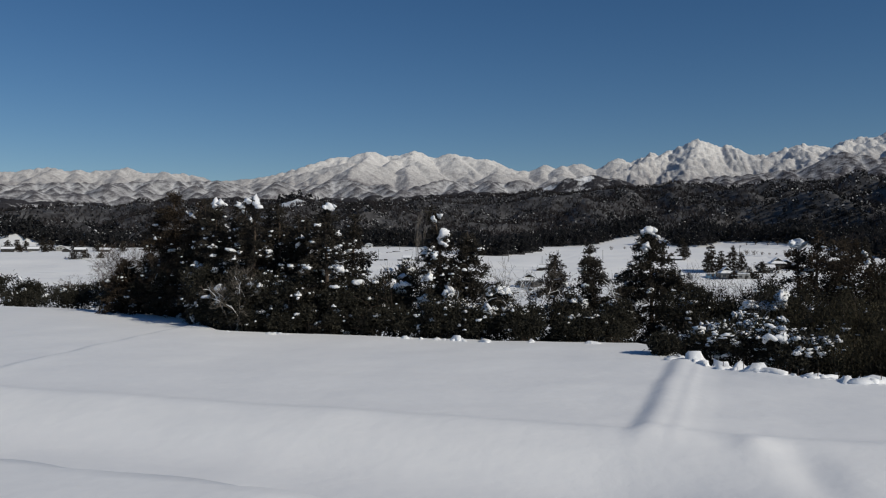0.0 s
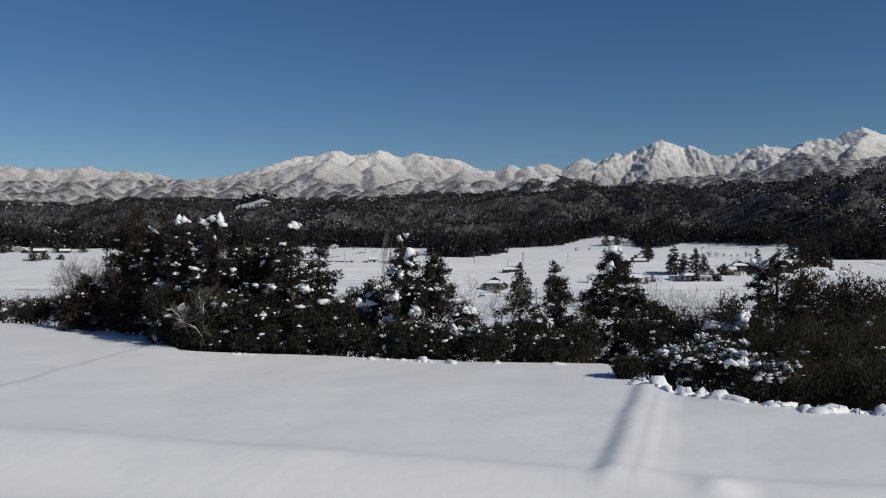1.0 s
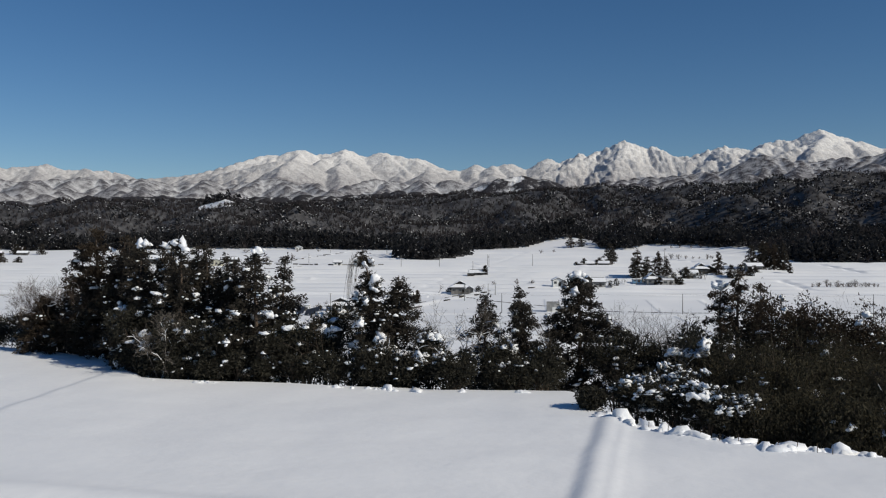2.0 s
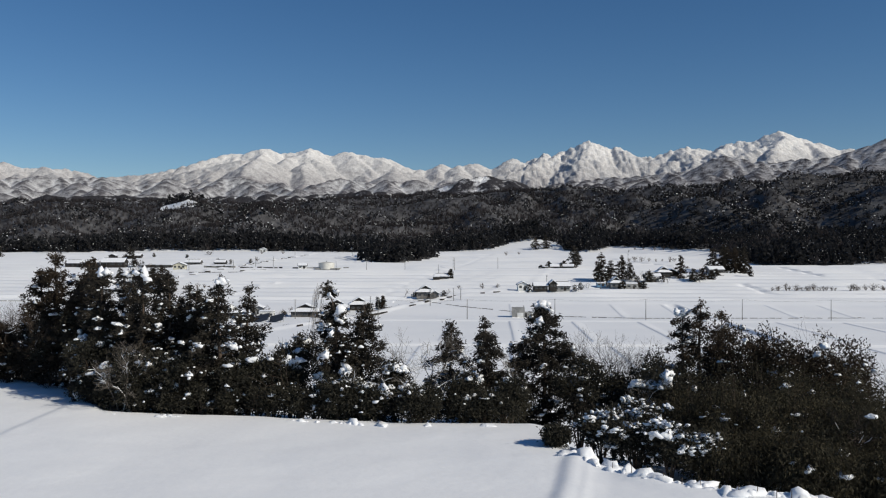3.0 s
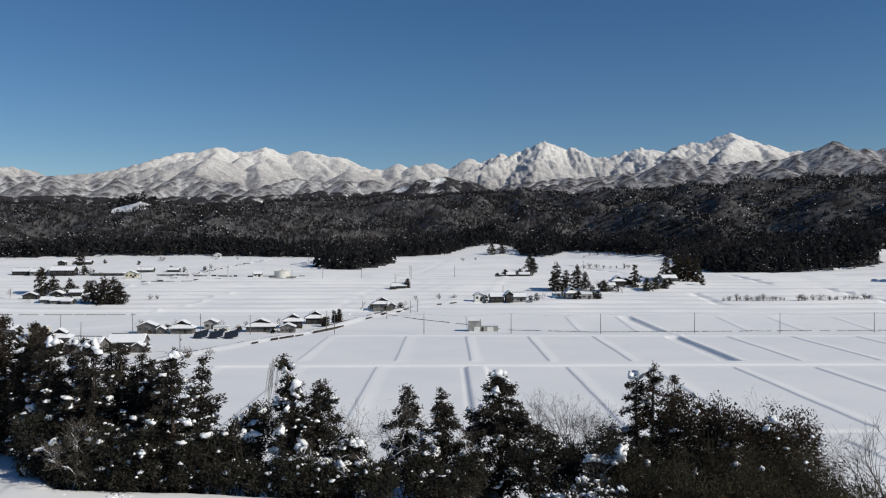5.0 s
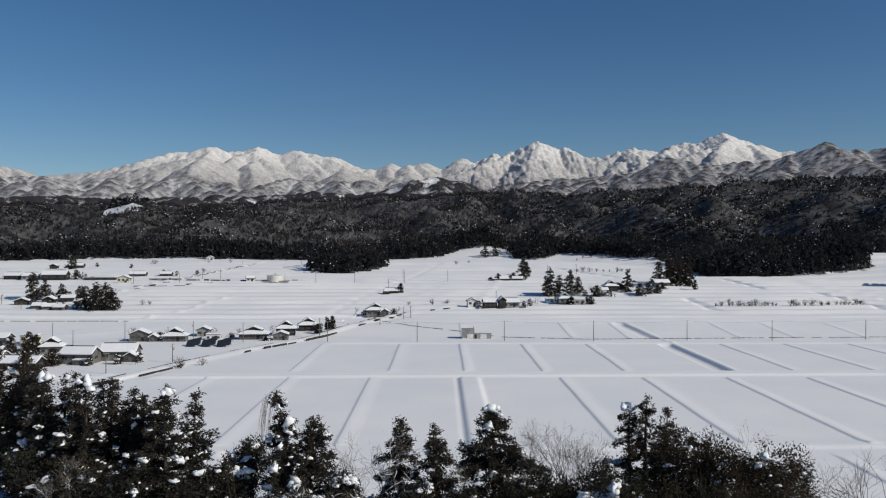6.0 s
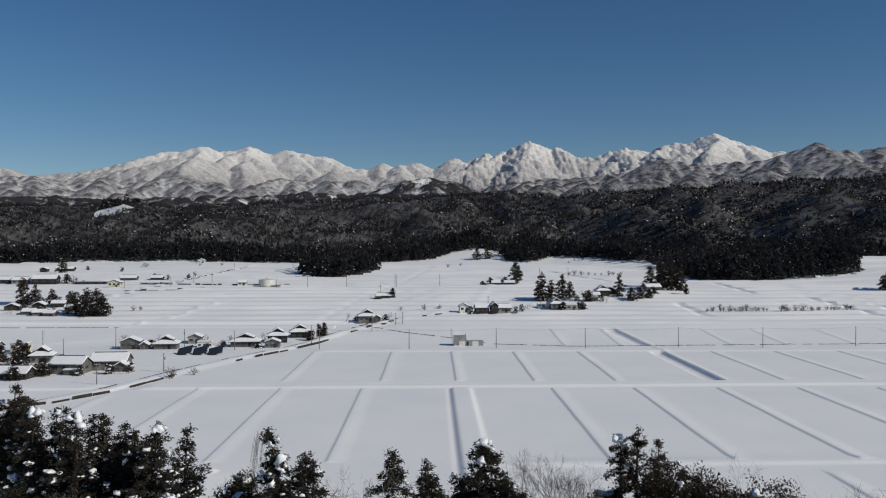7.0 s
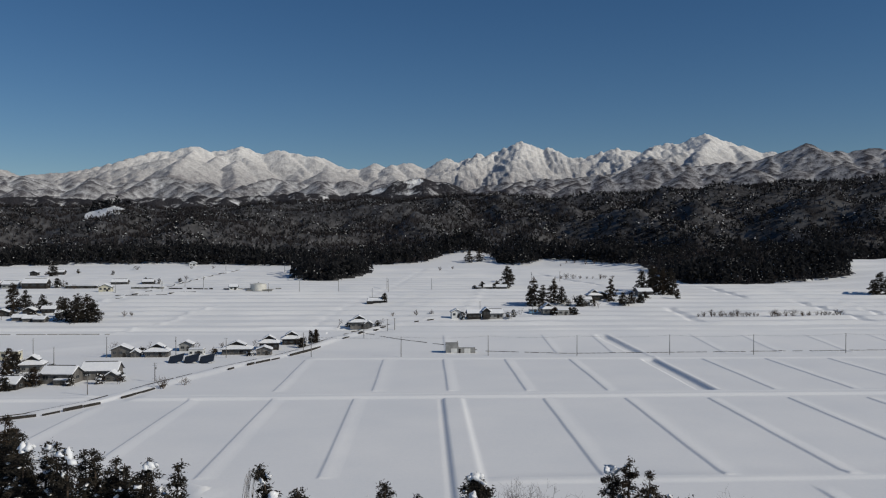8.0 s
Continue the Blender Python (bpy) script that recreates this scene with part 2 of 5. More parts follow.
def leaves(C, D, size, slim, rng):
    """Leaf blades at the centres C along the directions D: three corners each."""
    n = len(C)
    D = D / np.maximum(np.linalg.norm(D, axis=1, keepdims=True), 1e-6)
    R = rng.normal(size=(n, 3))
    S = np.cross(D, R)
    S /= np.maximum(np.linalg.norm(S, axis=1, keepdims=True), 1e-6)
    L = (size * (0.6 + 0.8 * rng.random(n)))[:, None]
    V = np.stack([C - D * L * 0.45 + S * L * slim, C + D * L * 0.7, C - D * L * 0.45 - S * L * slim], 1).reshape(-1, 3)
    return V, np.arange(3 * n).reshape(n, 3)


def ball(detail=2):
    b = bmesh.new()
    bmesh.ops.create_icosphere(b, subdivisions=detail, radius=1)
    V = np.array([v.co[:] for v in b.verts])
    F = np.array([[v.index for v in f.verts] for f in b.faces])
    b.free()
    return V, F


BALL, BALL_SMALL = ball(2), ball(1)


def lumps(C, R, rng, shape=BALL):
    """Snow lumps at the centres C with radii R: flat below, uneven above."""
    V0, F0 = shape
    pile = Pile()
    for c, r in zip(C, R):
        s = r * np.array([1.0 + 0.8 * rng.random(), 0.75 + 0.5 * rng.random(), 0.55 + 0.4 * rng.random()])
        k = rng.random(3) * 9
        wob = 1 + 0.34 * np.sin(V0[:, [0]] * 3.1 + k[0]) * np.sin(V0[:, [1]] * 2.7 + k[1]) + 0.2 * np.sin(V0[:, [2]] * 4.2 + k[2])
        W = V0 * (wob + 0.2 * rng.normal(size=(len(V0), 1)))
        W[:, 2] = np.where(W[:, 2] < -0.4, -0.4 + (W[:, 2] + 0.4) * 0.5, W[:, 2])
        a = rng.random() * 6.3
        W = W * s
        W = np.stack([W[:, 0] * np.cos(a) - W[:, 1] * np.sin(a), W[:, 0] * np.sin(a) + W[:, 1] * np.cos(a), W[:, 2]], 1)
        pile.add(W + c, F0)
    return pile.done()


# ---- the land ----
EDGE_X = [-400, -150, -86, -66, -56, -51, -46.5, -44, -41, -27, -8, 4, 5.8, 6.6, 8.8, 14, 20, 40, 90, 400]
EDGE_Y = [128, 118, 112, 108.5, 103.5, 100.5, 96.5, 91, 87, 86.5, 83.7, 84.5, 83, 73, 68.8, 63.6, 60.4, 52, 38, 20]
DIKES_NEAR = [-110, -81.4, -52.8, -24.3, 42.2, 71.0, 100.5, 128.8, 157, 186, 215]
DIKES_MID = [-55, -18.7, 9.2, 38, 68.3, 131, 161, 191, 221, 251]
DIKES_FAR = [11, 66, 94, 150, 178, 214, 250]
DITCH = 105.0
CREST_BEARING = [-60, -37.6, -31, -24.4, -13, -7.5, -4.2, -1.9, 3.8, 9.4, 13.1, 20.1, 23.5, 28.7, 45]
CREST_HEIGHT = [95, 102, 111, 123, 132, 141, 146, 150, 153, 154, 160, 169, 174, 186, 200]


def valley(y):
    return np.interp(y, [430, 490, 680, 900, 1050, 1300], [0, 3.6, 16.8, 26, 33, 36])


def road_x(y):
    """The line of the lane with its canal through the hamlet."""
    return np.interp(y, [230, 274, 295, 326, 374, 414, 469, 512, 533, 560, 583, 656, 695, 760],
                     [-190, -124, -112, -103, -86, -68, -47, -17, 3, 24, 31, 43, 50, 54])


def bank(v, left, right, width=0.7):
    """1 between left and right with soft shoulders."""
    return ease(left - width, left + width, v) * (1 - ease(right - width, right + width, v))


def land(x, y):
    """Height of the ground."""
    x, y = np.broadcast_arrays(np.asarray(x, float), np.asarray(y, float))
    r, bearing = np.hypot(x, y), np.degrees(np.arctan2(x, np.maximum(y, 1e-6)))
    z = valley(y).copy()
    # terraced fields above the flat ones
    yy = y + 9 * wave(x / 140, y / 200, 3) + 4 * wave(x / 47, y / 90, 4) + 0.02 * x
    step = 20.0
    k = np.floor((yy - 452) / step)
    f = (yy - 452) / step - k
    lo, hi = valley(452 + k * step), valley(452 + (k + 1) * step)
    terr = lo + (hi - lo) * ease(0.02, 0.14, f) + 0.42 * bank(f, 0.12, 0.20, 0.03)
    z = np.where(y > 452, z + (terr - z) * ease(486, 500, y) * (1 - ease(880, 960, y)) * (0.75 + 0.5 * ease(-0.25, 0.2, wave(x / 120, y / 34, 8))), z)
    # wooded hills
    start = np.interp(bearing, [-40, 8, 14, 18, 45], [1060, 960, 860, 770, 760])
    t = np.clip((r - start) / (1820 - start), 0, 1)
    rise = np.interp(bearing, CREST_BEARING, CREST_HEIGHT) - 43
    hill = rise * (0.62 * t + 0.38 * ease(0, 1, t)) + (78 * (ridges(x / 330, y / 400, 3, 11) - 0.60) + 22 * waves(x / 120, y / 120, 3, 12)) * ease(0, 0.35, t) * (1 - 0.7 * ease(0.55, 0.95, t))
    hill = hill * (1 - ease(1850, 2350, r)) + (4 * waves(x / 300, y / 300, 3, 5) + 20) * ease(1850, 2350, r)
    hill = hill + 5 * np.exp(-((x + 548) / 55) ** 2 - ((y - 1450) / 60) ** 2)          # a knoll with a clearing
    z = z + np.where(y > 300, hill, 0)
    # banks between the flat fields
    row0, row1, row2 = (y > 140) & (y < 189), (y > 198) & (y < 298), (y > 314) & (y < 398)
    row3 = (y > 421) & (y < 478)
    flat = np.zeros_like(z)
    for rows, lines, tall in ((row0, [88.0, 118.0], 1.0), (row1, DIKES_NEAR, 1.0), (row2, DIKES_MID, 0.95), (row3, DIKES_FAR, 0.7)):
        for q, d in enumerate(lines):
            if not (rows & (np.abs(x - d) < 8)).any():
                continue
            side = x - d - 0.22 * wave(y / 30, q * 3.3, 7)
            flat = np.where(rows, flat + (0.30 if d > 0 else 0.26) * tall * ease(-0.95, 0.05, side) * (1 - ease(0.3, 4.6, side)), flat)
    farm = ease(-1.2, 0.2, x - 7.2) * (1 - ease(12.6, 14.6, x))
    flat = np.where(row1 | ((y <= 198) & (y > 150)), flat + 0.5 * farm - 0.14 * bank(x, 5.0, 6.4, 0.4), flat)
    slanted = y - 0.028 * x
    flat += 0.75 * bank(slanted, 300, 309, 1.6) - 0.15 * bank(slanted, 303.5, 305.5, 0.6)
    flat += 0.55 * bank(y, 399.5, 406, 1.5) * ease(-60, -50, x) + 0.6 * bank(y, 480, 492, 4) * ease(-40, -10, x)
    flat += 0.5 * bank(y - 0.03 * x, 193, 197.5, 1.2) * ease(10, 22, x)
    bent = x + 0.13 * np.maximum(0, y - 428)
    ditch = bank(bent, DITCH - 2.6, DITCH + 2.6, 1.3) * (1 - bank(slanted, 299, 311, 1)) * (1 - bank(y, 398, 424, 2))
    flat += np.where((y > 311) & (y < 475), -1.05 * ditch + 0.30 * bank(bent, DITCH + 3.4, DITCH + 5.5, 0.8), 0)
    for xa, ya, xb, yb in ((276, 512, 265, 615), (237, 622, 229, 704), (168, 512, 167, 585), (300, 500, 294, 575), (150, 705, 108, 842)):   # cuts through the upper fields
        u = (y - ya) / (yb - ya)
        side = x - (xa + (xb - xa) * u + 3.5 * wave(y / 24, xa, 9))
        flat += np.where((u > 0) & (u < 1), (-1.1 * bank(side, -2.4, 2.0, 1.3) + 0.3 * bank(side, 3.2, 4.6, 0.9)) * ease(0, 0.12, u) * (1 - ease(0.8, 1, u)), 0)
    lane = x - road_x(y)
    on = (y > 272) & (y < 720)
    flat = np.where(on, flat * (1 - bank(lane, -6, 9, 1)) + (0.75 - 0.4 * ease(480, 520, y)) * bank(lane, -3.2, 2.2, 1.4), flat)
    path = x - np.interp(y, [505, 598, 708, 900], [-66, -52, -24, 0])              # a farm track up through the terraces
    flat += np.where((y > 500) & (y < 900), -0.35 * bank(path, -2.0, 2.0, 1.4), 0)
    flat += np.where(x < -55, 0.6 * bank(y, 482, 487, 1.8), 0)
    road = x - np.interp(y, [600, 666, 708, 791, 900], [-234, -219, -212, -207, -193])   # the road to the upper farms
    flat += np.where((y > 596) & (y < 930), 0.55 * bank(road, -2.6, 2.6, 1.2), 0)
    drift = x - np.interp(y, [484, 523, 557, 590], [-173, -155, -153, -143])
    flat += np.where((y > 484) & (y < 592), 0.5 * ease(-2.5, -0.3, drift) * (1 - ease(0.2, 3.5, drift)), 0)
    flat += np.where((x < -150) & (x > -330), 0.5 * bank(y - (430 + (x + 200) * 0.55), -2.5, 2.5, 2.0), 0)
    flat += 0.10 * waves(x / 26, y / 26, 3, 21)
    z = z + flat * ease(115, 150, y)
    # the snowy terrace on the near hill
    top = 17.5 + 0.14 * waves(x / 9, y / 9, 3, 31) + 0.25 * wave(x / 40, y / 40, 33) - 0.010 * np.minimum(0, x + 20)
    d = y * 0.985 + x * 0.12                                                       # distance to the bank below the camera
    top += 0.25 * bank(d, 41.5, 43.5, 1.0) - (1.5 - 0.9 * ease(0, 9, x)) * (1 - ease(35.5, 41.5, d)) + 1.0 * (1 - ease(30.4, 31.5, d)) * (1 - ease(-13, -6, x))
    top += 0.22 * np.exp(-((x - 7.2) ** 2 + (y - 41.2) ** 2) / 0.9) - 0.22 * np.exp(-((x - 9.0) ** 2 / 1.2 + (y - 38) ** 2 / 9))
    s = x - (2.15 + (y - 42.5) * 0.158)
    fade = ease(40, 44, y) * (1 - ease(70, 76, y))
    s = s + 0.18 * wave(y / 7, 0.4, 35)
    top += fade * (0.30 * ease(-1.0, 0.3, s) * (1 - ease(0.4, 2.4, s)) + 0.10 * ease(1.0, 1.7, s) * (1 - ease(1.8, 3.6, s)))
    top += 0.20 * ease(-0.8, 0.5, x + 0.07 * (y - 75) + 44.6) * (1 - ease(2, 16, x + 0.07 * (y - 75) + 44.6)) * ease(50, 56, y)
    over = y - np.interp(x, EDGE_X, EDGE_Y)
    lip = 0.25 * bank(over, -3.0, 0.5, 1.2) * ease(8, 12, x)
    slope = 17.5 * ease(0, 1, np.clip(over - 1, 0, 90) / 90) + 1.6 * ease(0.2, 5.5, over)
    near = top + lip - np.minimum(slope, 17.5) + 0.8 * waves(x / 11, y / 11, 3, 37) * ease(1, 9, over)
    return np.where(over < 92, np.maximum(near, np.where(over > 60, z, -5)), z)


def woods(x, y):
    """True where the far woods stand."""
    front = np.interp(x, [-900, -486, -401, -314, -245, -159, -69, 0, 22, 76, 84, 114, 141, 184, 219, 225, 258, 350, 372, 384, 413, 460, 640],
                      [920, 930, 955, 970, 968, 955, 945, 990, 1050, 1060, 962, 958, 1000, 957, 880, 724, 712, 726, 738, 770, 823, 840, 850])
    front = front + 14 * wave(x / 60, 0.5, 41) + 9 * wave(x / 15, 0.5, 42)
    front = np.where(((x + 93) / 37) ** 2 + ((y - 862) / 105) ** 2 < 1 + 0.5 * wave(x / 16, y / 16, 44), 0, front)
    gap = ((x + 562) / 19) ** 2 + ((y - 1425) / 55) ** 2 < 1 + 1.2 * wave(x / 15, y / 30, 43)
    gap |= ((x + 527) / 15) ** 2 + ((y - 1402) / 40) ** 2 < 1 + 1.2 * wave(x / 12, y / 20, 46)
    gap |= ((x + 727) / 34) ** 2 + ((y - 1078) / 30) ** 2 < 1 + 0.6 * wave(x / 16, y / 16, 45)
    return (y > front) & ~gap


def axis_lines(*groups):
    v = np.unique(np.round(np.concatenate([np.asarray(g, float) for g in groups]), 2))
    keep = [v[0]]
    for a in v[1:]:
        if a - keep[-1] > 0.22:
            keep.append(a)
    return np.array(keep)


def ground_sheet():
    """One sheet in three strips: the near hill, the flat fields, the terraces and hills."""
    off = np.array([-1.2, -0.85, -0.55, -0.25, 0.05, 0.4, 1.1, 2.4, 4.4])
    wide = (np.geomspace(430, 4600, 50), -np.geomspace(430, 4600, 50))
    near_x = axis_lines(np.arange(-84, 60, 1.0), np.arange(0, 11, 0.25), np.arange(-46.5, -41, 0.3), np.arange(-420, 421, 9), *wide)
    field_x = axis_lines(np.arange(-420, 421, 6), np.arange(160, 176, 1.6), np.arange(270, 304, 1.6), np.arange(-210, -20, 2.5), *(d + off for d in DIKES_NEAR + DIKES_MID + DIKES_FAR + [88.0, 118.0]), np.arange(3, 16, 0.6),
                         np.arange(DITCH - 13, DITCH + 7, 0.7), *wide)
    hill_x = axis_lines(np.arange(-420, 421, 7), np.arange(104, 176, 2.2), np.arange(224, 304, 2.0), np.arange(-70, 70, 3), np.arange(-240, -140, 2.4), *wide)
    near_y = np.concatenate([-np.geomspace(4000, 60, 14), np.arange(-54, 22, 6), np.arange(22, 40, 1.0), np.arange(40, 78, 0.6), np.arange(78, 130, 1.0), [130]])
    field_y = axis_lines(np.arange(130, 200, 4), np.arange(192, 199, 0.6), np.arange(199, 480, 4.5), np.arange(293, 319, 0.7), np.arange(396, 425, 0.9), np.arange(478, 498, 1.6))
    hill_y = axis_lines([field_y[-1]], np.arange(field_y[-1] + 1, 960, 2.4), np.arange(960, 1900, 14), np.geomspace(1900, 4900, 40))
    V, F, M, at = [], [], [], 0
    for gx, gy in ((near_x, near_y), (field_x, field_y), (hill_x, hill_y)):
        X, Y = np.meshgrid(gx, gy)
        n, m = len(gx), len(gy)
        i = (np.arange(m - 1)[:, None] * n + np.arange(n - 1)[None, :]).ravel()
        cx, cy = X.ravel()[i], Y.ravel()[i]
        V.append(np.stack([X.ravel(), Y.ravel(), land(X, Y).ravel()], 1))
        F.append(np.stack([i, i + 1, i + 1 + n, i + n], 1) + at)
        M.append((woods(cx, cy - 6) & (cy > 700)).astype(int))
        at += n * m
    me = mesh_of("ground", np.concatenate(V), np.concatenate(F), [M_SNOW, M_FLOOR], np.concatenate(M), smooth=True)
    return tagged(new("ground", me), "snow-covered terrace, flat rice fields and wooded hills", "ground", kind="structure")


ground_sheet()


def spurs(crests, base, rng, fall, gap, wander, side, length):
    """Points along crest lines and along the spurs that run down from them towards the valley, with side spurs.
    crests: lists of (distance, [(bearing, height), ...])."""
    out = []

    def run(x, y, h, turn, slope, level, left):
        while h > base and left > 0:
            turn += rng.normal(0, wander)
            x, y, left = x + math.cos(turn) * 20, y + math.sin(turn) * 20, left - 20
            h -= 20 * slope * (0.25 + 1.5 * rng.random())
            out.append((x, y, h))
            if level < 2 and rng.random() < side:
                run(x, y, h - 3, turn + rng.choice((-1, 1)) * (0.55 + 0.6 * rng.random()), slope * (1.2 + 0.5 * rng.random()), level + 1, left * 0.5)

    for far, line, jag in crests:
        at, height = np.array(line, float).T
        b = np.arange(at[0], at[-1], math.degrees(12 / far))
        dist = far + 45 * wave(b / 2.2, 0.3, int(far)) + 14 * wave(b * 2.0, 0.6, int(far))
        h = np.interp(b, at, height) + jag * (waves(b * 1.6, 0.3, 4, int(far) + 3, 0.62) + 0.8 * (ridges(b * 1.1, 0.7, 3, int(far) + 8) - 0.62) + 0.55 * (ridges(b * 4.2, 0.2, 3, int(far) + 12) - 0.6))
        x, y = dist * np.sin(np.radians(b)), dist * np.cos(np.radians(b))
        out.extend(zip(x, y, h))
        top = np.r_[False, (h[1:-1] > h[:-2]) & (h[1:-1] >= h[2:]), False]
        last = -1e9
        for i in range(len(b)):
            arc = b[i] * far * 0.01745
            if arc - last > gap * 0.35 and (top[i] or arc - last > gap * (0.7 + 0.6 * rng.random())):
                last = arc
                run(x[i], y[i], h[i], math.atan2(-y[i], -x[i]) + rng.normal(0, 0.35), fall * (0.8 + 0.4 * rng.random()), 0, length)
    return np.array(out)


def range_of_hills(name, label, material, crests, near, far, base, seed, columns, rows, fall, steep, gap, crag, wooded=0.0, wander=0.10, side=0.2, length=900, arc=(-46, 44), clearings=(), rocky=0.0):
    """A mountain range round the valley: sharp spurs with gullies between them. steep: slope of the flanks."""
    rng = np.random.default_rng(seed)
    S = spurs(crests, base, rng, fall, gap, wander, side, length)
    b, r = np.linspace(*arc, columns), np.linspace(near, far, rows)
    B, R = np.meshgrid(np.radians(b), r)
    X, Y = R * np.sin(B), R * np.cos(B)
    WX, WY = X + 9 * waves(X / 60, Y / 60, 3, seed + 1), Y + 9 * waves(X / 60, Y / 60, 3, seed + 2)
    Z = np.full(X.shape, -1e3)
    sb, reach = np.arctan2(S[:, 0], S[:, 1]), 260 / near
    for c in range(0, columns, 25):
        sl = slice(c, c + 25)
        lo, hi = math.radians(b[c]) - reach, math.radians(b[min(c + 24, columns - 1)]) + reach
        P = S[(sb > lo) & (sb < hi)]
        x, y, best = WX[:, sl], WY[:, sl], Z[:, sl]
        for k in range(0, len(P), 60):
            q = P[k:k + 60]
            d = np.sqrt((x[..., None] - q[:, 0]) ** 2 + (y[..., None] - q[:, 1]) ** 2 + 16)
            best = np.maximum(best, (q[:, 2] - steep * d).max(-1))
        Z[:, sl] = best
    floor = base * 0.9 + 10 * waves(X / 160, Y / 160, 3, seed + 5)
    Z = floor + np.logaddexp(0, (Z - floor) / 9.0) * 9.0
    Z += crag * (ridges(X / 95, Y / 70, 4, seed + 7, 0.6) - 0.62) + 0.35 * crag * waves(X / 24, Y / 24, 3, seed + 9)
    if rocky:                                                                      # crags on the eastern peaks
        Z += rocky * ease(-1.0, 2.0, np.degrees(B)) * (1 - 0.8 * ease(17, 19, np.degrees(B))) * ((ridges(X / 46, Y / 300, 4, seed + 30, 0.6) - 0.6) + 0.3 * waves(X / 12, Y / 60, 2, seed + 31))
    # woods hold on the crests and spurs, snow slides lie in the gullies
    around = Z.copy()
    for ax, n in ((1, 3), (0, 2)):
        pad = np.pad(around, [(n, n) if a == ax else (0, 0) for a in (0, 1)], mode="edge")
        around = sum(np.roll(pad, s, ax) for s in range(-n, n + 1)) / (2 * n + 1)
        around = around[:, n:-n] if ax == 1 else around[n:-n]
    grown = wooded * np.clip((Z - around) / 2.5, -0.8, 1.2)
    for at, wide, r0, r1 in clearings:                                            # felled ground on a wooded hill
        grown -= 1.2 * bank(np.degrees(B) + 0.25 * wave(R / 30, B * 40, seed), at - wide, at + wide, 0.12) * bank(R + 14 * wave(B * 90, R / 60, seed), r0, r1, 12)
    Z[0] -= 60
    n, m = columns, rows
    i = (np.arange(m - 1)[:, None] * n + np.arange(n - 1)[None, :]).ravel()
    F = np.stack([i, i + 1, i + 1 + n, i + n], 1)
    me = mesh_of(name, np.stack([X.ravel(), Y.ravel(), Z.ravel()], 1), F, [material], smooth=True)
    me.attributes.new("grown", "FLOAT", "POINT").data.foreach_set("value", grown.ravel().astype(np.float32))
    return tagged(new(name, me), label, "mountains", kind="structure")


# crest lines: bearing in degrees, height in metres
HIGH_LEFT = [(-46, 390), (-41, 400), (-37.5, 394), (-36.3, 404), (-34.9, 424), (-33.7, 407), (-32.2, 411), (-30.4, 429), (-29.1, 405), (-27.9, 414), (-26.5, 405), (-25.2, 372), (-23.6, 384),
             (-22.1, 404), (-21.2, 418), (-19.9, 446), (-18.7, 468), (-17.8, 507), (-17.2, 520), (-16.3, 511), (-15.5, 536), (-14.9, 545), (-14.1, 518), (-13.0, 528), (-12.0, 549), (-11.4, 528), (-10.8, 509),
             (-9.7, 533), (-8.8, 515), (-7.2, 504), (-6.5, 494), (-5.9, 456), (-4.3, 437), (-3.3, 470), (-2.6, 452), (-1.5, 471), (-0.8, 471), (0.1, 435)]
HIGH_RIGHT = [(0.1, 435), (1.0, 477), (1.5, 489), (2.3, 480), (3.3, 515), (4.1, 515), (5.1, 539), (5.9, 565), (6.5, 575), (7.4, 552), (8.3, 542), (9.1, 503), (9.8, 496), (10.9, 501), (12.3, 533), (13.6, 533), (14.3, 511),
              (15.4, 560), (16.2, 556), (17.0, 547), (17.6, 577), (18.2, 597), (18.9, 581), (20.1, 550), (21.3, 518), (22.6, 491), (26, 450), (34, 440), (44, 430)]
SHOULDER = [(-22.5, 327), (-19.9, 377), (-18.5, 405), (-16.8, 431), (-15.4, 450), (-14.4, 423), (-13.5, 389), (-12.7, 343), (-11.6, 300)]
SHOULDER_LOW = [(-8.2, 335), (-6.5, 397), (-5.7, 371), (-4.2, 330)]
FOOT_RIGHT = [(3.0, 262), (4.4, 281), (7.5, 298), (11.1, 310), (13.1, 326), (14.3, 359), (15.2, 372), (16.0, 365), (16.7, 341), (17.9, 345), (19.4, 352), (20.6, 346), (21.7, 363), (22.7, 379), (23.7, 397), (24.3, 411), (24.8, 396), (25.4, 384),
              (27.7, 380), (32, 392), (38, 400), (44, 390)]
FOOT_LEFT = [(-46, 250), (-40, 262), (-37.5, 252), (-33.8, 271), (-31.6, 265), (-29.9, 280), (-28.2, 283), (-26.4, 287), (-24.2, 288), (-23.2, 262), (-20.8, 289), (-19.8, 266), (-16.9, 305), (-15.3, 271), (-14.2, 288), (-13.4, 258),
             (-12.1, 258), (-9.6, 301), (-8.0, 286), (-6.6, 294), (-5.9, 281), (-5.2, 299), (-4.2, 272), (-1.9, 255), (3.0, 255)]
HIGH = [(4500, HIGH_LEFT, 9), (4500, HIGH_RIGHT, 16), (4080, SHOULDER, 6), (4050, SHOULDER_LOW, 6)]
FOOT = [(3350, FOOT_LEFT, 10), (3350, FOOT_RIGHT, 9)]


def hill_row(start, height, grow, seed):
    """A line of rounded hills of uneven height and width along the foot of the range."""
    rng, b, line = np.random.default_rng(seed), start, []
    while b < 44:
        top = height + 0.9 * b + grow * rng.random() + max(0, b - 5) * 1.2
        line += [(b, top), (b + 0.9 + 0.7 * rng.random(), top - 18 - 16 * rng.random())]
        b = line[-1][0] + 0.8 + 0.8 * rng.random()
    return line


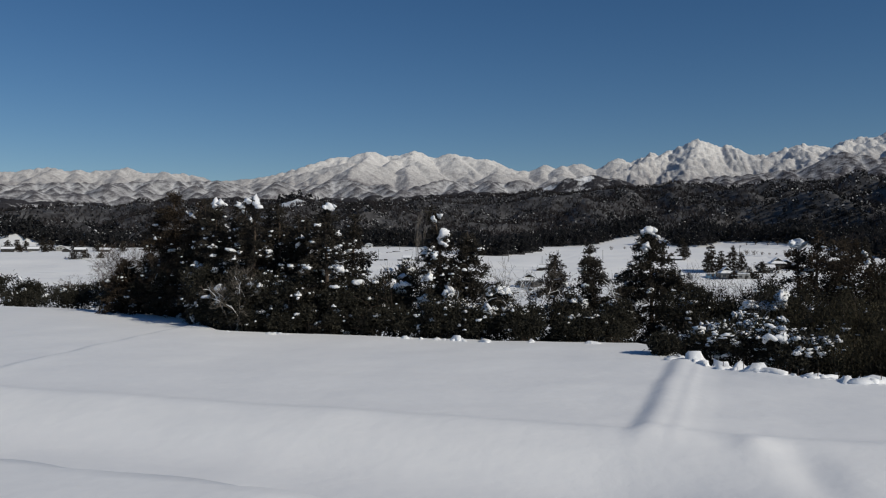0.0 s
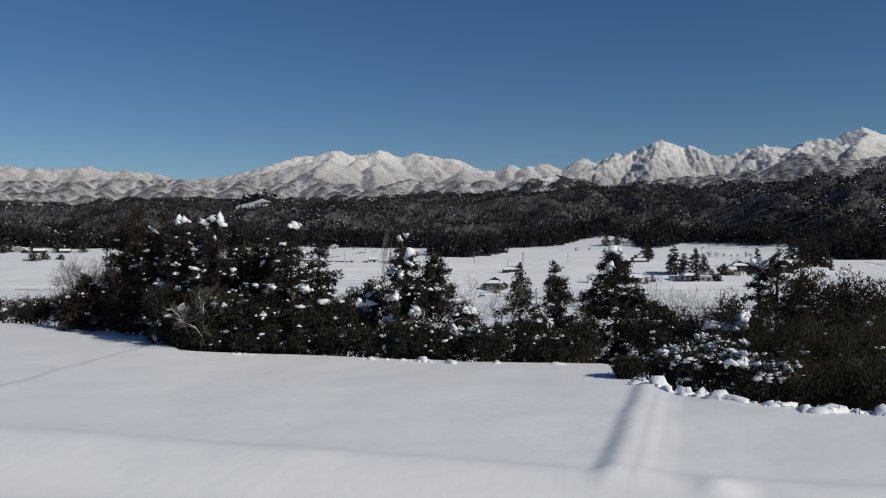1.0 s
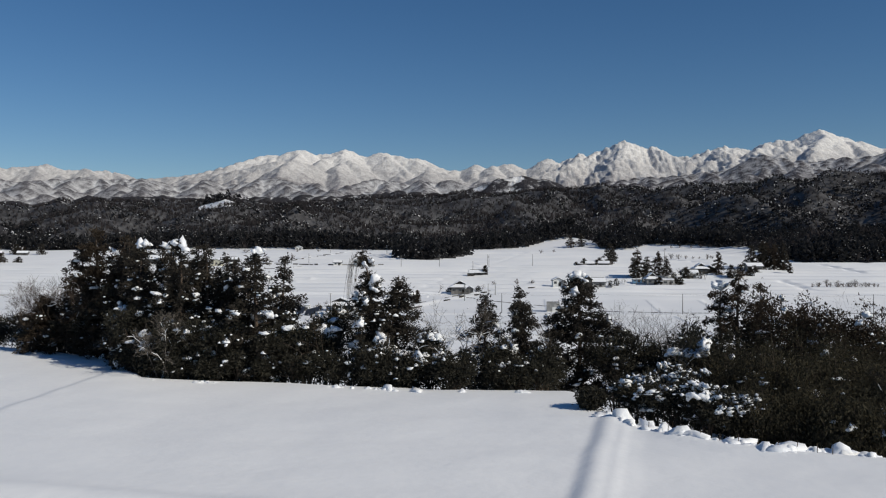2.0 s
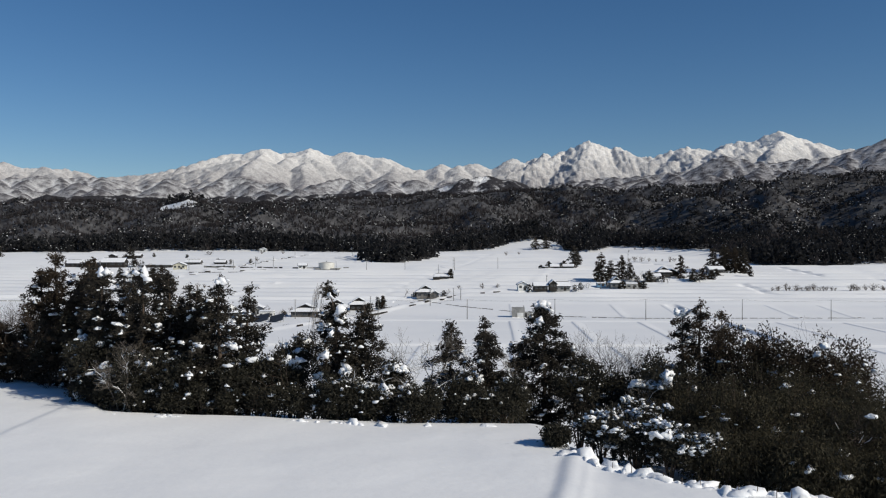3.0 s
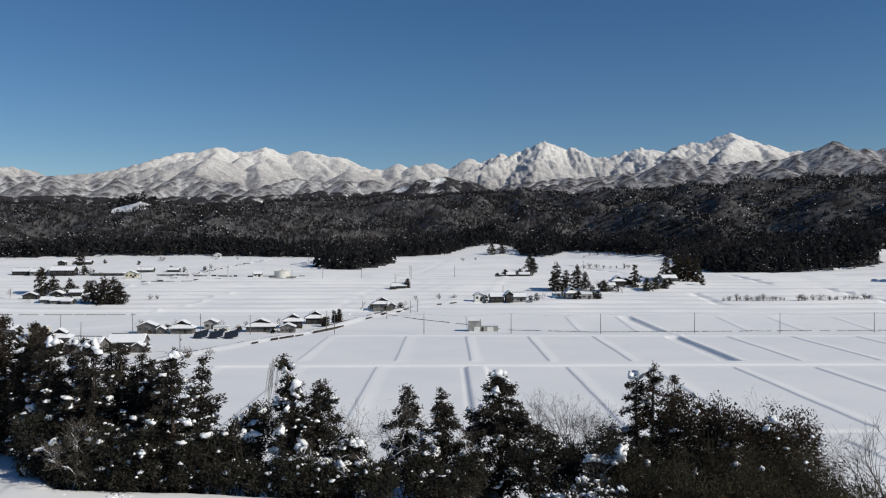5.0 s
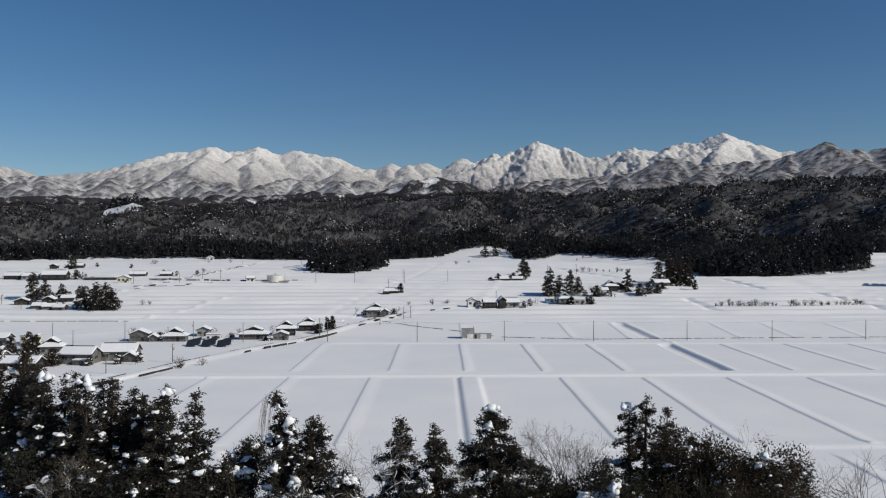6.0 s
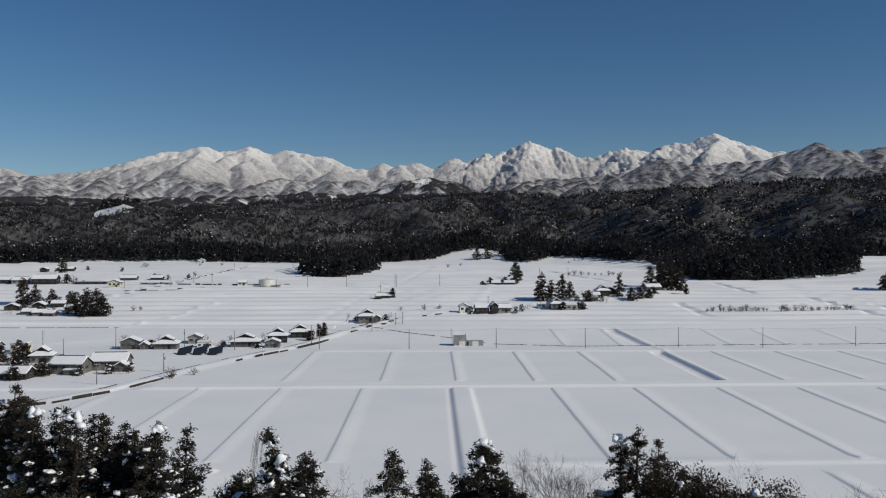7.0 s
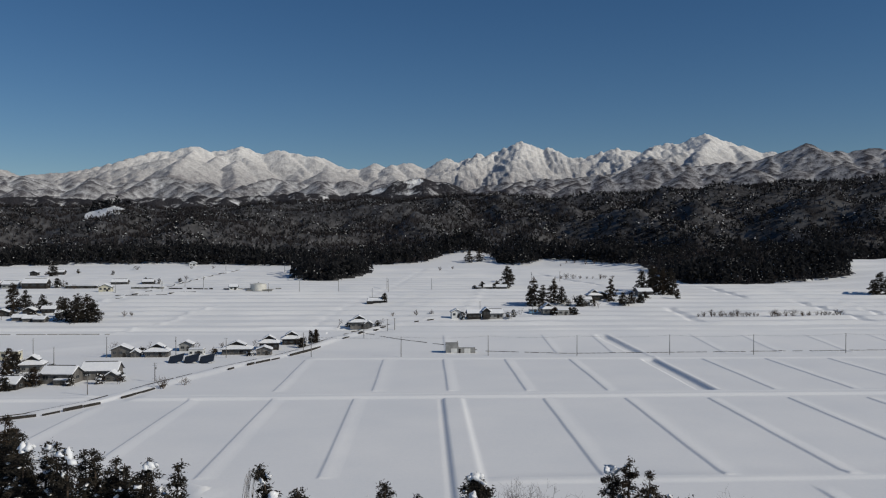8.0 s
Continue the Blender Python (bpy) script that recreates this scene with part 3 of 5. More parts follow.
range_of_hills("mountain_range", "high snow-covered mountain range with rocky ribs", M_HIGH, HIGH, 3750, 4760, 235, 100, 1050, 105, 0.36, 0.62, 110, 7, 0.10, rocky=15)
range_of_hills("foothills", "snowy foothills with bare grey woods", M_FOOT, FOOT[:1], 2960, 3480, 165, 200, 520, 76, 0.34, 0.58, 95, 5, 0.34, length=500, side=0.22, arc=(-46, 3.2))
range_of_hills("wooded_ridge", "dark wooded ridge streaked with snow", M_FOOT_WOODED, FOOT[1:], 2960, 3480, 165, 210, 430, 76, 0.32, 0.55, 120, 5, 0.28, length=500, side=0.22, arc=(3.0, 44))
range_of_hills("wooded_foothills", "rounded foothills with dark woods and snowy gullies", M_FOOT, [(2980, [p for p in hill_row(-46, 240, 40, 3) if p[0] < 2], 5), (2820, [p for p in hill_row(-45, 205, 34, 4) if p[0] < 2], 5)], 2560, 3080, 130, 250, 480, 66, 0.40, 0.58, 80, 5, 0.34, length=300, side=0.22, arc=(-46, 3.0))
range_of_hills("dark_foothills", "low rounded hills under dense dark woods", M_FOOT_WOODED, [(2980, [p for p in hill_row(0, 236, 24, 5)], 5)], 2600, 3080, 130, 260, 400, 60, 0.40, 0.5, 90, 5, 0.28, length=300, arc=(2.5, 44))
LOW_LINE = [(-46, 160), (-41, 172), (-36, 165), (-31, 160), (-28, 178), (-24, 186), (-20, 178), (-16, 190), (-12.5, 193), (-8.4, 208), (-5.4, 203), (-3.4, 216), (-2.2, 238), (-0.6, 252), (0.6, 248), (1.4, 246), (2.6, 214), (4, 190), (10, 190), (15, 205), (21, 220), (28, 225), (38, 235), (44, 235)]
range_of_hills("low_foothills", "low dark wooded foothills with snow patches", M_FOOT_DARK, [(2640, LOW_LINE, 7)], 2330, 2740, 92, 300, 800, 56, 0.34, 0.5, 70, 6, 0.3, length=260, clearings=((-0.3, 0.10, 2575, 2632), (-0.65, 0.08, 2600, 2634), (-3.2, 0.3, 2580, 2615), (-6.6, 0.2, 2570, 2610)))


# ---- trees ----
@functools.lru_cache(maxsize=None)
def ground_at(x, y):
    return float(land(np.array([x]), np.array([y]))[0])


def thing(name, x, y, label, category, group="", rz=0.0, z=None):
    ob = new(name)
    ob.empty_display_size = 0.5
    ob.matrix_world = pose(x, y, ground_at(x, y) - 0.1 if z is None else z, 0, 0, rz)
    return tagged(ob, label, category, group)


def cedar(x, y, top, radius, seed, snow=30, big=4, tufts=900, brown=False, label="", group="trees on the slope", lean=(0, 0), bare=0.05, power=0.8, name="cedar_tree", leaf=0.28, branches=90, cap=0.0, curl=2):
    """A conifer of whorled drooping branches with leafy tufts. top: height of the tip above the datum."""
    rng = np.random.default_rng(seed)
    base = ground_at(x, y) - 0.2
    h = top - base
    ob = thing(name, x, y, label or "dark evergreen cedar with snow lumps on its branches", "tree", group)
    off = base - ob.matrix_world.translation.z

    def axis(t):
        w = 0.25 * np.sin(t * 5 + seed)
        return np.stack([lean[0] * t ** curl + w * t, lean[1] * t ** curl + w * t * 0.6, off + h * t], -1)

    ts = np.linspace(0, 0.98, 9)
    V, F = tube(axis(ts), [0.02 * h * (1 - t) ** 0.9 + 0.03 for t in ts], 7)
    part_of("trunk", [tuple(p) for p in V], F, M_BARK, ob, smooth=True)
    nw = max(4, branches // 6)                                                    # whorls of five branches, some longer than others
    nb = nw * 5
    level = np.repeat((np.arange(nw) + 0.6 * rng.random(nw)) / nw, 5)
    tb = np.clip(bare + (0.985 - bare) * level + rng.normal(0, 0.35 / nw, nb), bare, 0.99)
    prof = np.clip((1 - tb) / 0.74, 0.02, 1) ** power * (0.7 + 0.3 * ease(bare, bare + 0.18, tb))
    lb = radius * prof * np.repeat(0.78 + 0.4 * rng.random(nw), 5) * (0.55 + 0.62 * rng.random(nb)) + 0.15
    ab = np.tile(np.arange(5) * 1.2566, nw) + np.repeat(rng.random(nw) * 6.3, 5) + rng.normal(0, 0.25, nb)
    droop = 0.20 + 0.26 * rng.random(nb)
    per = np.maximum(2, (0.5 * tufts * lb / lb.sum()).astype(int))
    q = np.repeat(np.arange(nb), per)
    n = len(q)
    t, a = tb[q], ab[q]
    s = np.where(rng.random(n) < 0.2, 0.4 * rng.random(n), 0.25 + 0.75 * rng.random(n) ** 0.65)
    rad = lb[q] * s
    swell = max(1.0, leaf / 0.38)
    C = axis(t) + np.stack([np.cos(a) * rad, np.sin(a) * rad, 0.16 * rad - droop[q] * rad * s], 1)
    C = C + rng.normal(0, 1, (n, 3)) * (np.array([0.20, 0.20, 0.17]) * (0.5 + 0.14 * lb[q])[:, None]) * swell
    k = 17 if leaf < 0.4 else 11
    cc = np.repeat(C, k, 0) + rng.normal(size=(n * k, 3)) * np.array([0.23, 0.23, 0.18]) * swell
    D = np.repeat(np.stack([np.cos(a), np.sin(a), 0.15 - 0.3 * s], 1), k, 0) + rng.normal(0, 0.6, (n * k, 3))
    V, F = leaves(cc, D, leaf, 0.27, rng)
    part_of("crown", V, F, M_CEDAR_BROWN if brown else M_CEDAR, ob)
    pile = Pile()
    for i in range(0, nb, 2):                                                     # limbs that show between the tufts
        p0 = axis(tb[i])
        out = np.array([np.cos(ab[i]), np.sin(ab[i]), 0])
        pile.add(*tube([p0, p0 + out * lb[i] * 0.5 + np.array([0, 0, (0.08 - droop[i] * 0.25) * lb[i]]), p0 + out * lb[i] * 0.95 + np.array([0, 0, (0.16 - droop[i]) * lb[i]])], [0.05, 0.035, 0.012], 4))
    part_of("branchwork", *pile.done(), M_BARK, ob)
    if snow:
        snow_on(ob, C[(s > 0.72) & (t < 0.94)], snow, big, rng)
    if cap:
        shelf(ob, axis(0.965), cap * 2, rng)
    return ob


def shelf(ob, c, width, rng):
    """A slab of snow, lumpy and wide, lying on a crown."""
    n = max(2, int(width / 0.7))
    for q in range(n):
        lump = new("snow_lump", lump_mesh(rng))
        lump.parent = ob
        r = 0.42 + 0.16 * rng.random()
        lump.matrix_basis = pose(c[0] + (q + 0.5 - n / 2) * width / n, c[1] + 0.2 * rng.normal(), c[2] + 0.12 * rng.normal(), 0, 0, 360 * rng.random()) @ Matrix.Diagonal((r * 1.15, r, r * 1.25, 1))
        tagged(lump, "rounded white snow lump")


LUMP_MESHES = []


def lump_mesh(rng):
    """One of a few snow lumps of unit size."""
    if len(LUMP_MESHES) < 10:
        V, F = lumps(np.zeros((1, 3)), [1.0], rng)
        run = np.array([rng.normal(), rng.normal(), -0.6 + 0.5 * rng.normal()])          # a chain that hangs along a branch
        more = np.outer([0.8, 1.5, -0.7], run / np.linalg.norm(run)) + rng.normal(0, 0.25, (3, 3))
        W, G = lumps(more, 0.45 + 0.4 * rng.random(3), rng, BALL_SMALL)
        LUMP_MESHES.append(mesh_of("snow_lump", np.concatenate([V, W]), np.concatenate([F, G + len(V)]), [M_CLUMP], smooth=True))
        return LUMP_MESHES[-1]
    return LUMP_MESHES[rng.integers(0, 10)]


def snow_on(ob, C, count, big, rng):
    """Snow on a crown: some large lumps of their own and many small flecks."""
    for c in C[rng.choice(len(C), min(len(C), big), replace=False)]:
        lump = new("snow_lump", lump_mesh(rng))
        lump.parent = ob
        r = 0.26 + 0.38 * rng.random() ** 1.5
        lump.matrix_basis = pose(c[0], c[1], c[2] + 0.22, 30 * rng.normal(), 30 * rng.normal(), 360 * rng.random()) @ Matrix.Diagonal((r * 1.1, r * 0.9, r * (0.8 + 0.4 * rng.random()), 1))
        tagged(lump, "rounded white snow lump")
    pick = C[rng.choice(len(C), min(len(C), count), replace=False)] + np.array([0, 0, 0.16])
    seats = C[rng.choice(len(C), min(len(C), max(4, count // 2)), replace=False)]  # flecks gather in patches
    few = seats[rng.integers(0, len(seats), count * 2)] + rng.normal(0, 1, (count * 2, 3)) * np.array([0.42, 0.42, 0.30]) + np.array([0, 0, 0.1])
    V, F = lumps(pick, 0.15 + 0.24 * rng.random(len(pick)) ** 1.6, rng, BALL if len(pick) < 16 else BALL_SMALL)
    W, G = lumps(few, 0.05 + 0.20 * rng.random(len(few)) ** 2, rng, BALL_SMALL)
    part_of("snow_dusting", np.concatenate([V, W]), np.concatenate([F, G + len(V)]), M_CLUMP, ob, "small white snow flecks", smooth=True)


def bush(x, y, top, radius, seed, snow=14, tufts=640, material=None, label="", name="evergreen_bush", group="bushes on the slope", leaf=0.26, big=2, height=None):
    """A rounded, uneven broad-leaved evergreen with several stems."""
    rng = np.random.default_rng(seed)
    base = ground_at(x, y) - 0.2
    h = height or top - base
    ob = thing(name, x, y, label or "dark evergreen bush dusted with snow", "bush", group)
    off = base - ob.matrix_world.translation.z
    pile = Pile()
    m = 7
    heads = []
    for q in range(m):
        a, w = rng.random() * 6.3, radius * (0.25 + 0.5 * rng.random())
        hd = np.array([np.cos(a) * w, np.sin(a) * w, off + h * (0.55 + 0.3 * rng.random())])
        heads.append((hd, radius * (0.36 + 0.28 * rng.random()), h * (0.22 + 0.14 * rng.random())))
        pile.add(*tube([(hd[0] * 0.1, hd[1] * 0.1, off), hd * np.array([0.5, 0.5, 0.6]), hd], [0.1, 0.07, 0.03], 5))
    heads.append((np.array([0, 0, off + h * 0.78]), radius * 0.5, h * 0.24))
    heads.append((np.array([0, 0, off + h * 0.34]), radius * 0.85, h * 0.36))
    part_of("stemwork", *pile.done(), M_BARK, ob)
    C, O = [], []
    for hd, rr, rh in heads:
        d = rng.normal(size=(tufts // len(heads), 3))
        d /= np.linalg.norm(d, axis=1, keepdims=True)
        d[:, 2] = np.where(d[:, 2] < -0.5, -d[:, 2], d[:, 2])
        C.append(hd + d * np.array([rr, rr, rh]) * (0.6 + 0.5 * rng.random((len(d), 1))))
        O.append(d)
    C, O = np.concatenate(C), np.concatenate(O)
    C[:, 2] = np.maximum(C[:, 2], off + 0.25)
    k = 9
    cc = np.repeat(C, k, 0) + rng.normal(0, 0.28, (len(C) * k, 3))
    V, F = leaves(cc, np.repeat(O, k, 0) + rng.normal(0, 0.8, cc.shape), leaf, 0.3, rng)
    part_of("crown", V, F, material or M_BROAD, ob)
    if snow:
        snow_on(ob, C[O[:, 2] > 0.1], snow, big, rng)
    return ob


def bare_tree(x, y, top, spread, seed, snowy=0.0, material=None, label="", depth=5, name="bare_tree", group="bare trees on the slope", lean=(0, 0), stems=1, thick=1.0):
    """A leafless tree: limbs that fork again and again."""
    rng = np.random.default_rng(seed)
    base = ground_at(x, y) - 0.2
    h = top - base
    ob = thing(name, x, y, label or "leafless tree with fine grey twigs", "tree", group)
    off = base - ob.matrix_world.translation.z
    trunk, limbs, line = Pile(), Pile(), Pile()

    def grow(p, d, length, r, level):
        mid = p + d * length * 0.5 + Vector(rng.normal(0, 0.06 * length, 3))
        bend = (d + Vector(rng.normal(0, 0.16, 3))).normalized()
        end = mid + bend * length * 0.5
        pts = [p, mid, end]
        if level < depth:
            (trunk if level == 0 else limbs).add(*tube(pts, [r, r * 0.8, r * 0.6], 6 if level < 2 else 3))
        else:
            limbs.add(*tube([p, end], [r, r * 0.6], 3))
        if snowy and level < 4 and abs(d.z) < 0.85 and rng.random() < snowy:
            line.add(*tube([q + Vector((0, 0, r * 0.9)) for q in pts], [r * 0.7 + 0.012, r * 0.9 + 0.022, r * 0.5 + 0.008], 5))
        if level < depth:
            for _ in range(3):
                side = Vector(rng.normal(0, 1, 3))
                nd = (bend + side * (0.42 + 0.1 * level) * spread + Vector((0, 0, 0.22))).normalized()
                q = p.lerp(end, 0.45 + 0.55 * rng.random())
                grow(q if rng.random() < 0.6 else end, nd, length * (0.55 + 0.22 * rng.random()), max(r * 0.55, 0.012), level + 1)

    for s in range(stems):
        d = Vector((lean[0] + 0.35 * rng.normal() * (stems > 1), lean[1] + 0.35 * rng.normal() * (stems > 1), 1)).normalized()
        grow(Vector((0.3 * rng.normal() * (stems > 1), 0.3 * rng.normal() * (stems > 1), off)), d, h * 0.42, 0.011 * h * thick, 0)
    grown_to = max(float(v[:, 2].max()) for v in limbs.v + trunk.v) - off
    for pile in (trunk, limbs, line):
        pile.v = [(v - [0, 0, off]) * (h / grown_to) + [0, 0, off] for v in pile.v]
    mt = material or M_BARK
    part_of("trunk", *trunk.done(), mt, ob, smooth=True)
    part_of("branchwork", *limbs.done(), mt, ob)
    if line.n:
        part_of("snow_dusting", *line.done(), M_CLUMP, ob, "snow lying along the limbs", smooth=True)
    return ob


def thicket(x, y, top, radius, seed, tufts=1150, label="", snow=6):
    """A stand of slender bamboo with drooping leafy heads."""
    rng = np.random.default_rng(seed)
    base = ground_at(x, y) - 0.2
    h = top - base
    ob = thing("bamboo_thicket", x, y, label or "dense dull green bamboo thicket", "bamboo", "bamboo on the slope")
    off = base - ob.matrix_world.translation.z
    stems, C, O = Pile(), [], []
    for q in range(60):
        a, w = rng.random() * 6.3, radius * np.sqrt(rng.random())
        p0 = np.array([np.cos(a) * w, np.sin(a) * w, off])
        hh = h * (0.7 + 0.3 * rng.random()) * (1 - 0.25 * (w / radius) ** 2)
        ln = rng.normal(0, 0.12, 2) * h + np.array([np.cos(a), np.sin(a)]) * 0.06 * h
        p1, p2 = p0 + np.array([ln[0] * 0.3, ln[1] * 0.3, hh * 0.65]), p0 + np.array([ln[0], ln[1], hh])
        stems.add(*tube([p0, p1, p2], [0.035, 0.028, 0.012], 4))
        t = 0.12 + 0.88 * rng.random((tufts // 44, 1)) ** 0.8
        c = p0 * (1 - t) ** 2 + 2 * p1 * t * (1 - t) + p2 * t * t
        C.append(c + rng.normal(0, 0.55, c.shape))
        O.append(np.tile(np.array([ln[0], ln[1], -1.2]), (len(c), 1)))
    C, O = np.concatenate(C), np.concatenate(O)
    part_of("stemwork", *stems.done(), M_BARK, ob)
    cc = np.repeat(C, 11, 0) + rng.normal(0, 0.42, (len(C) * 11, 3))
    V, F = leaves(cc, np.repeat(O, 11, 0) + rng.normal(0, 0.7, cc.shape), 0.25, 0.2, rng)
    part_of("foliage", V, F, M_BAMBOO, ob)
    if snow:
        snow_on(ob, C, snow, 1, rng)
    return ob


# tall evergreens along the brow of the terrace: x, y, height of the tip, radius, lumps, big lumps, brown
TALL = [(-51, 105.5, 33.2, 4.0, 12, 1, True), (-58.5, 108, 32.4, 3.8, 10, 1, True), (-63, 107, 25.4, 3.2, 10, 1, True), (-55.3, 106.3, 34.8, 4.4, 14, 1, True), (-49.3, 102.6, 32.0, 3.4, 26, 3, False), (-44.6, 95.7, 32.6, 3.2, 34, 5, False), (-43.6, 98.8, 31.9, 3.2, 30, 4, False), (-38.8, 93.0, 32.7, 3.4, 38, 7, False),
        (-37.8, 96.1, 31.7, 3.2, 34, 3, False), (-35.9, 98.2, 29.2, 3.0, 20, 3, False), (-29.4, 91.5, 32.4, 4.0, 52, 5, False), (-27.2, 94.6, 30.7, 3.2, 34, 4, False),
        (-13.9, 91.9, 28.8, 4.0, 30, 5, False), (-4.9, 102.9, 26.1, 3.0, 24, 4, False), (-0.5, 93.1, 27.3, 2.5, 22, 7, False),
        (6.0, 96.0, 29.0, 6.4, 54, 10, False), (23.1, 103.4, 27.8, 3.8, 22, 4, True), (24.8, 102.5, 29.2, 3.4, 20, 4, True), (26.9, 101.6, 27.6, 3.4, 18, 3, True), (29.1, 98.8, 25.2, 3.4, 16, 3, True), (29.4, 93.8, 25.6, 3.4, 10, 1, True),
        (-47.2, 100.4, 33.4, 3.4, 24, 4, False), (-41.2, 97.0, 32.8, 3.0, 30, 5, False), (-33.2, 95.0, 30.8, 3.0, 28, 4, False), (-53.0, 108.5, 33.2, 3.8, 8, 1, True), (-51.8, 103.4, 29.4, 3.6, 12, 2, True), (-36.6, 95.2, 32.2, 3.0, 30, 4, False), (-34.6, 97.0, 31.0, 2.8, 24, 3, False), (-31.6, 94.2, 29.6, 2.6, 22, 3, False)]
for k, (x, y, top, r, sn, bg, br) in enumerate(TALL):
    cedar(x, y, top, r * 1.25, 10 + k, sn, int(bg * 1.7), int(1500 * max(1.0, r / 3.2) ** 1.5), br, cap={5: 0.5, 7: 0.6, 15: 0.4, 16: 0.45}.get(k, 0.0))
# a slim cedar bent over at its tip and hung with vines
VINE_TREE = cedar(-16.4, 91.0, 31.4, 2.9, 60, 34, 20, 1700, False, "slim cedar with a bent tip, hung with vines and snow", lean=(-1.8, 0), power=0.55, curl=5)


def vines(ob, x, n, seed):
    rng = np.random.default_rng(seed)
    pile = Pile()
    for _ in range(n):
        a = Vector((x + rng.normal(0, 0.35) - 0.5, rng.normal(0, 0.5), 14.4 + rng.normal(0, 0.5)))
        drop = 3 + 4 * rng.random()
        pile.add(*tube([a, a + Vector((-0.35 + 0.1 * rng.normal(), 0, -drop * 0.5)), a + Vector((-0.3 + 0.2 * rng.normal(), 0.1, -drop))], [0.016, 0.013, 0.008], 3))
    part_of("vine_tangle", *pile.done(), M_PALE, ob, "bare hanging vines")


vines(VINE_TREE, -1.5, 22, 5)

# lower evergreens that fill the slope: x, y, height of the top, radius, lumps
LOW = [(-33.5, 90.5, 23.5, 3.6, 26), (-28, 90.8, 22.5, 3.2, 22), (-23.5, 91, 23.0, 3.0, 24), (-21.5, 96, 24.6, 2.6, 10), (-16, 88.5, 21.2, 2.8, 18), (-11.5, 88.5, 20.4, 2.6, 24),
       (-8.0, 89, 20.0, 2.0, 22), (-3, 89, 21.0, 2.2, 20), (2.0, 90, 20.6, 2.2, 22), (9.5, 91, 21.4, 2.8, 24), (13.2, 92, 21.2, 2.4, 18), (16.4, 92, 22.4, 3.4, 12), (18.5, 88, 21.8, 3.0, 8),
       (-38.5, 91, 23.0, 3.6, 12), (-44, 94, 25.0, 3.8, 12), (-49.5, 103.4, 26.0, 3.8, 8), (-55, 106, 26.0, 4.6, 14), (-61, 112, 24.6, 4.6, 14), (-67, 117, 22.6, 4.2, 14), (-73, 120, 21.6, 4.2, 18),
       (-80, 122, 21.0, 4.2, 20), (-87, 122, 20.8, 4.0, 16), (-94, 121, 22.0, 4.4, 12), (-58, 107.5, 23.0, 3.6, 12), (-66, 110, 20.4, 3.4, 20), (-76, 114, 20.4, 3.4, 18), (-86, 116, 19.6, 3.2, 14),
       (10.2, 78.5, 19.4, 2.4, 52), (12.6, 75, 19.6, 2.6, 52), (15.0, 72, 19.6, 2.4, 52), (17.4, 70.5, 19.6, 2.2, 52), (13.6, 79.5, 20.2, 2.6, 52), (5.7, 75.6, 18.8, 0.9, 3)]
for k, (x, y, top, r, sn) in enumerate(LOW):
    bush(x, y, top, r, 100 + k, sn // 2 if sn < 50 else sn, big=1 if sn < 50 else 4)
rng_u = np.random.default_rng(99)
for k, (x, y, z, w) in enumerate([(-14.2, 88.7, 20.5, 4.4), (-10.0, 89.9, 22.0, 2.2), (15.9, 88, 20.9, 3.2), (-21.5, 92, 22.6, 1.6)]):
    ob = bush(x, y, z + 0.35, max(1.6, w * 0.5), 190 + k, 6, 420 if z < 24 else 130, label="evergreen bush bowed under a thick slab of snow", name="snow_laden_bush", big=1)
    shelf(ob, (0, -0.4, z - ob.matrix_world.translation.z), w, rng_u)
for k in range(19):                                                              # undergrowth right behind the brow
    x = -43 + 2.5 * k + 0.5 * rng_u.normal()
    bush(x, float(np.interp(x, EDGE_X, EDGE_Y)) + 2.0 + 1.3 * rng_u.random(), 19.4 + 0.9 * rng_u.random(), 2.2, 150 + k, 4, 400, label="low dark undergrowth at the edge of the snow", name="undergrowth", big=0)
for k, (x, y, top, r) in enumerate([(27, 96, 25.8, 4.2), (31, 93, 25.2, 4.4), (33.5, 89, 24.4, 4.2), (36.5, 92, 22.8, 3.6)]):
    bush(x, y, top, r, 180 + k, 8, 1000, M_CEDAR_BROWN, "tall brown-green evergreen scrub on the slope", leaf=0.25)
# bamboo and scrub on the right-hand slope: x, y, height of the top, radius
BAMBOO = [(19, 84, 22.4, 3.4), (22, 79, 23.2, 3.6), (26, 86, 24.4, 3.8), (27, 76, 23.2, 3.8), (31, 82, 24.4, 4.0), (32, 72, 22.4, 3.6), (36, 78, 22.6, 3.6), (37, 70, 21, 3.4), (41, 74, 20.6, 3.4),
          (20, 71, 20.4, 2.8), (25, 67, 20.4, 2.8), (31, 65, 20.2, 2.8), (43, 66, 19.5, 3.2), (35, 86, 23.6, 3.8)]
for k, (x, y, top, r) in enumerate(BAMBOO):
    thicket(x, y, top, r, 200 + k, snow=3 + k % 4)
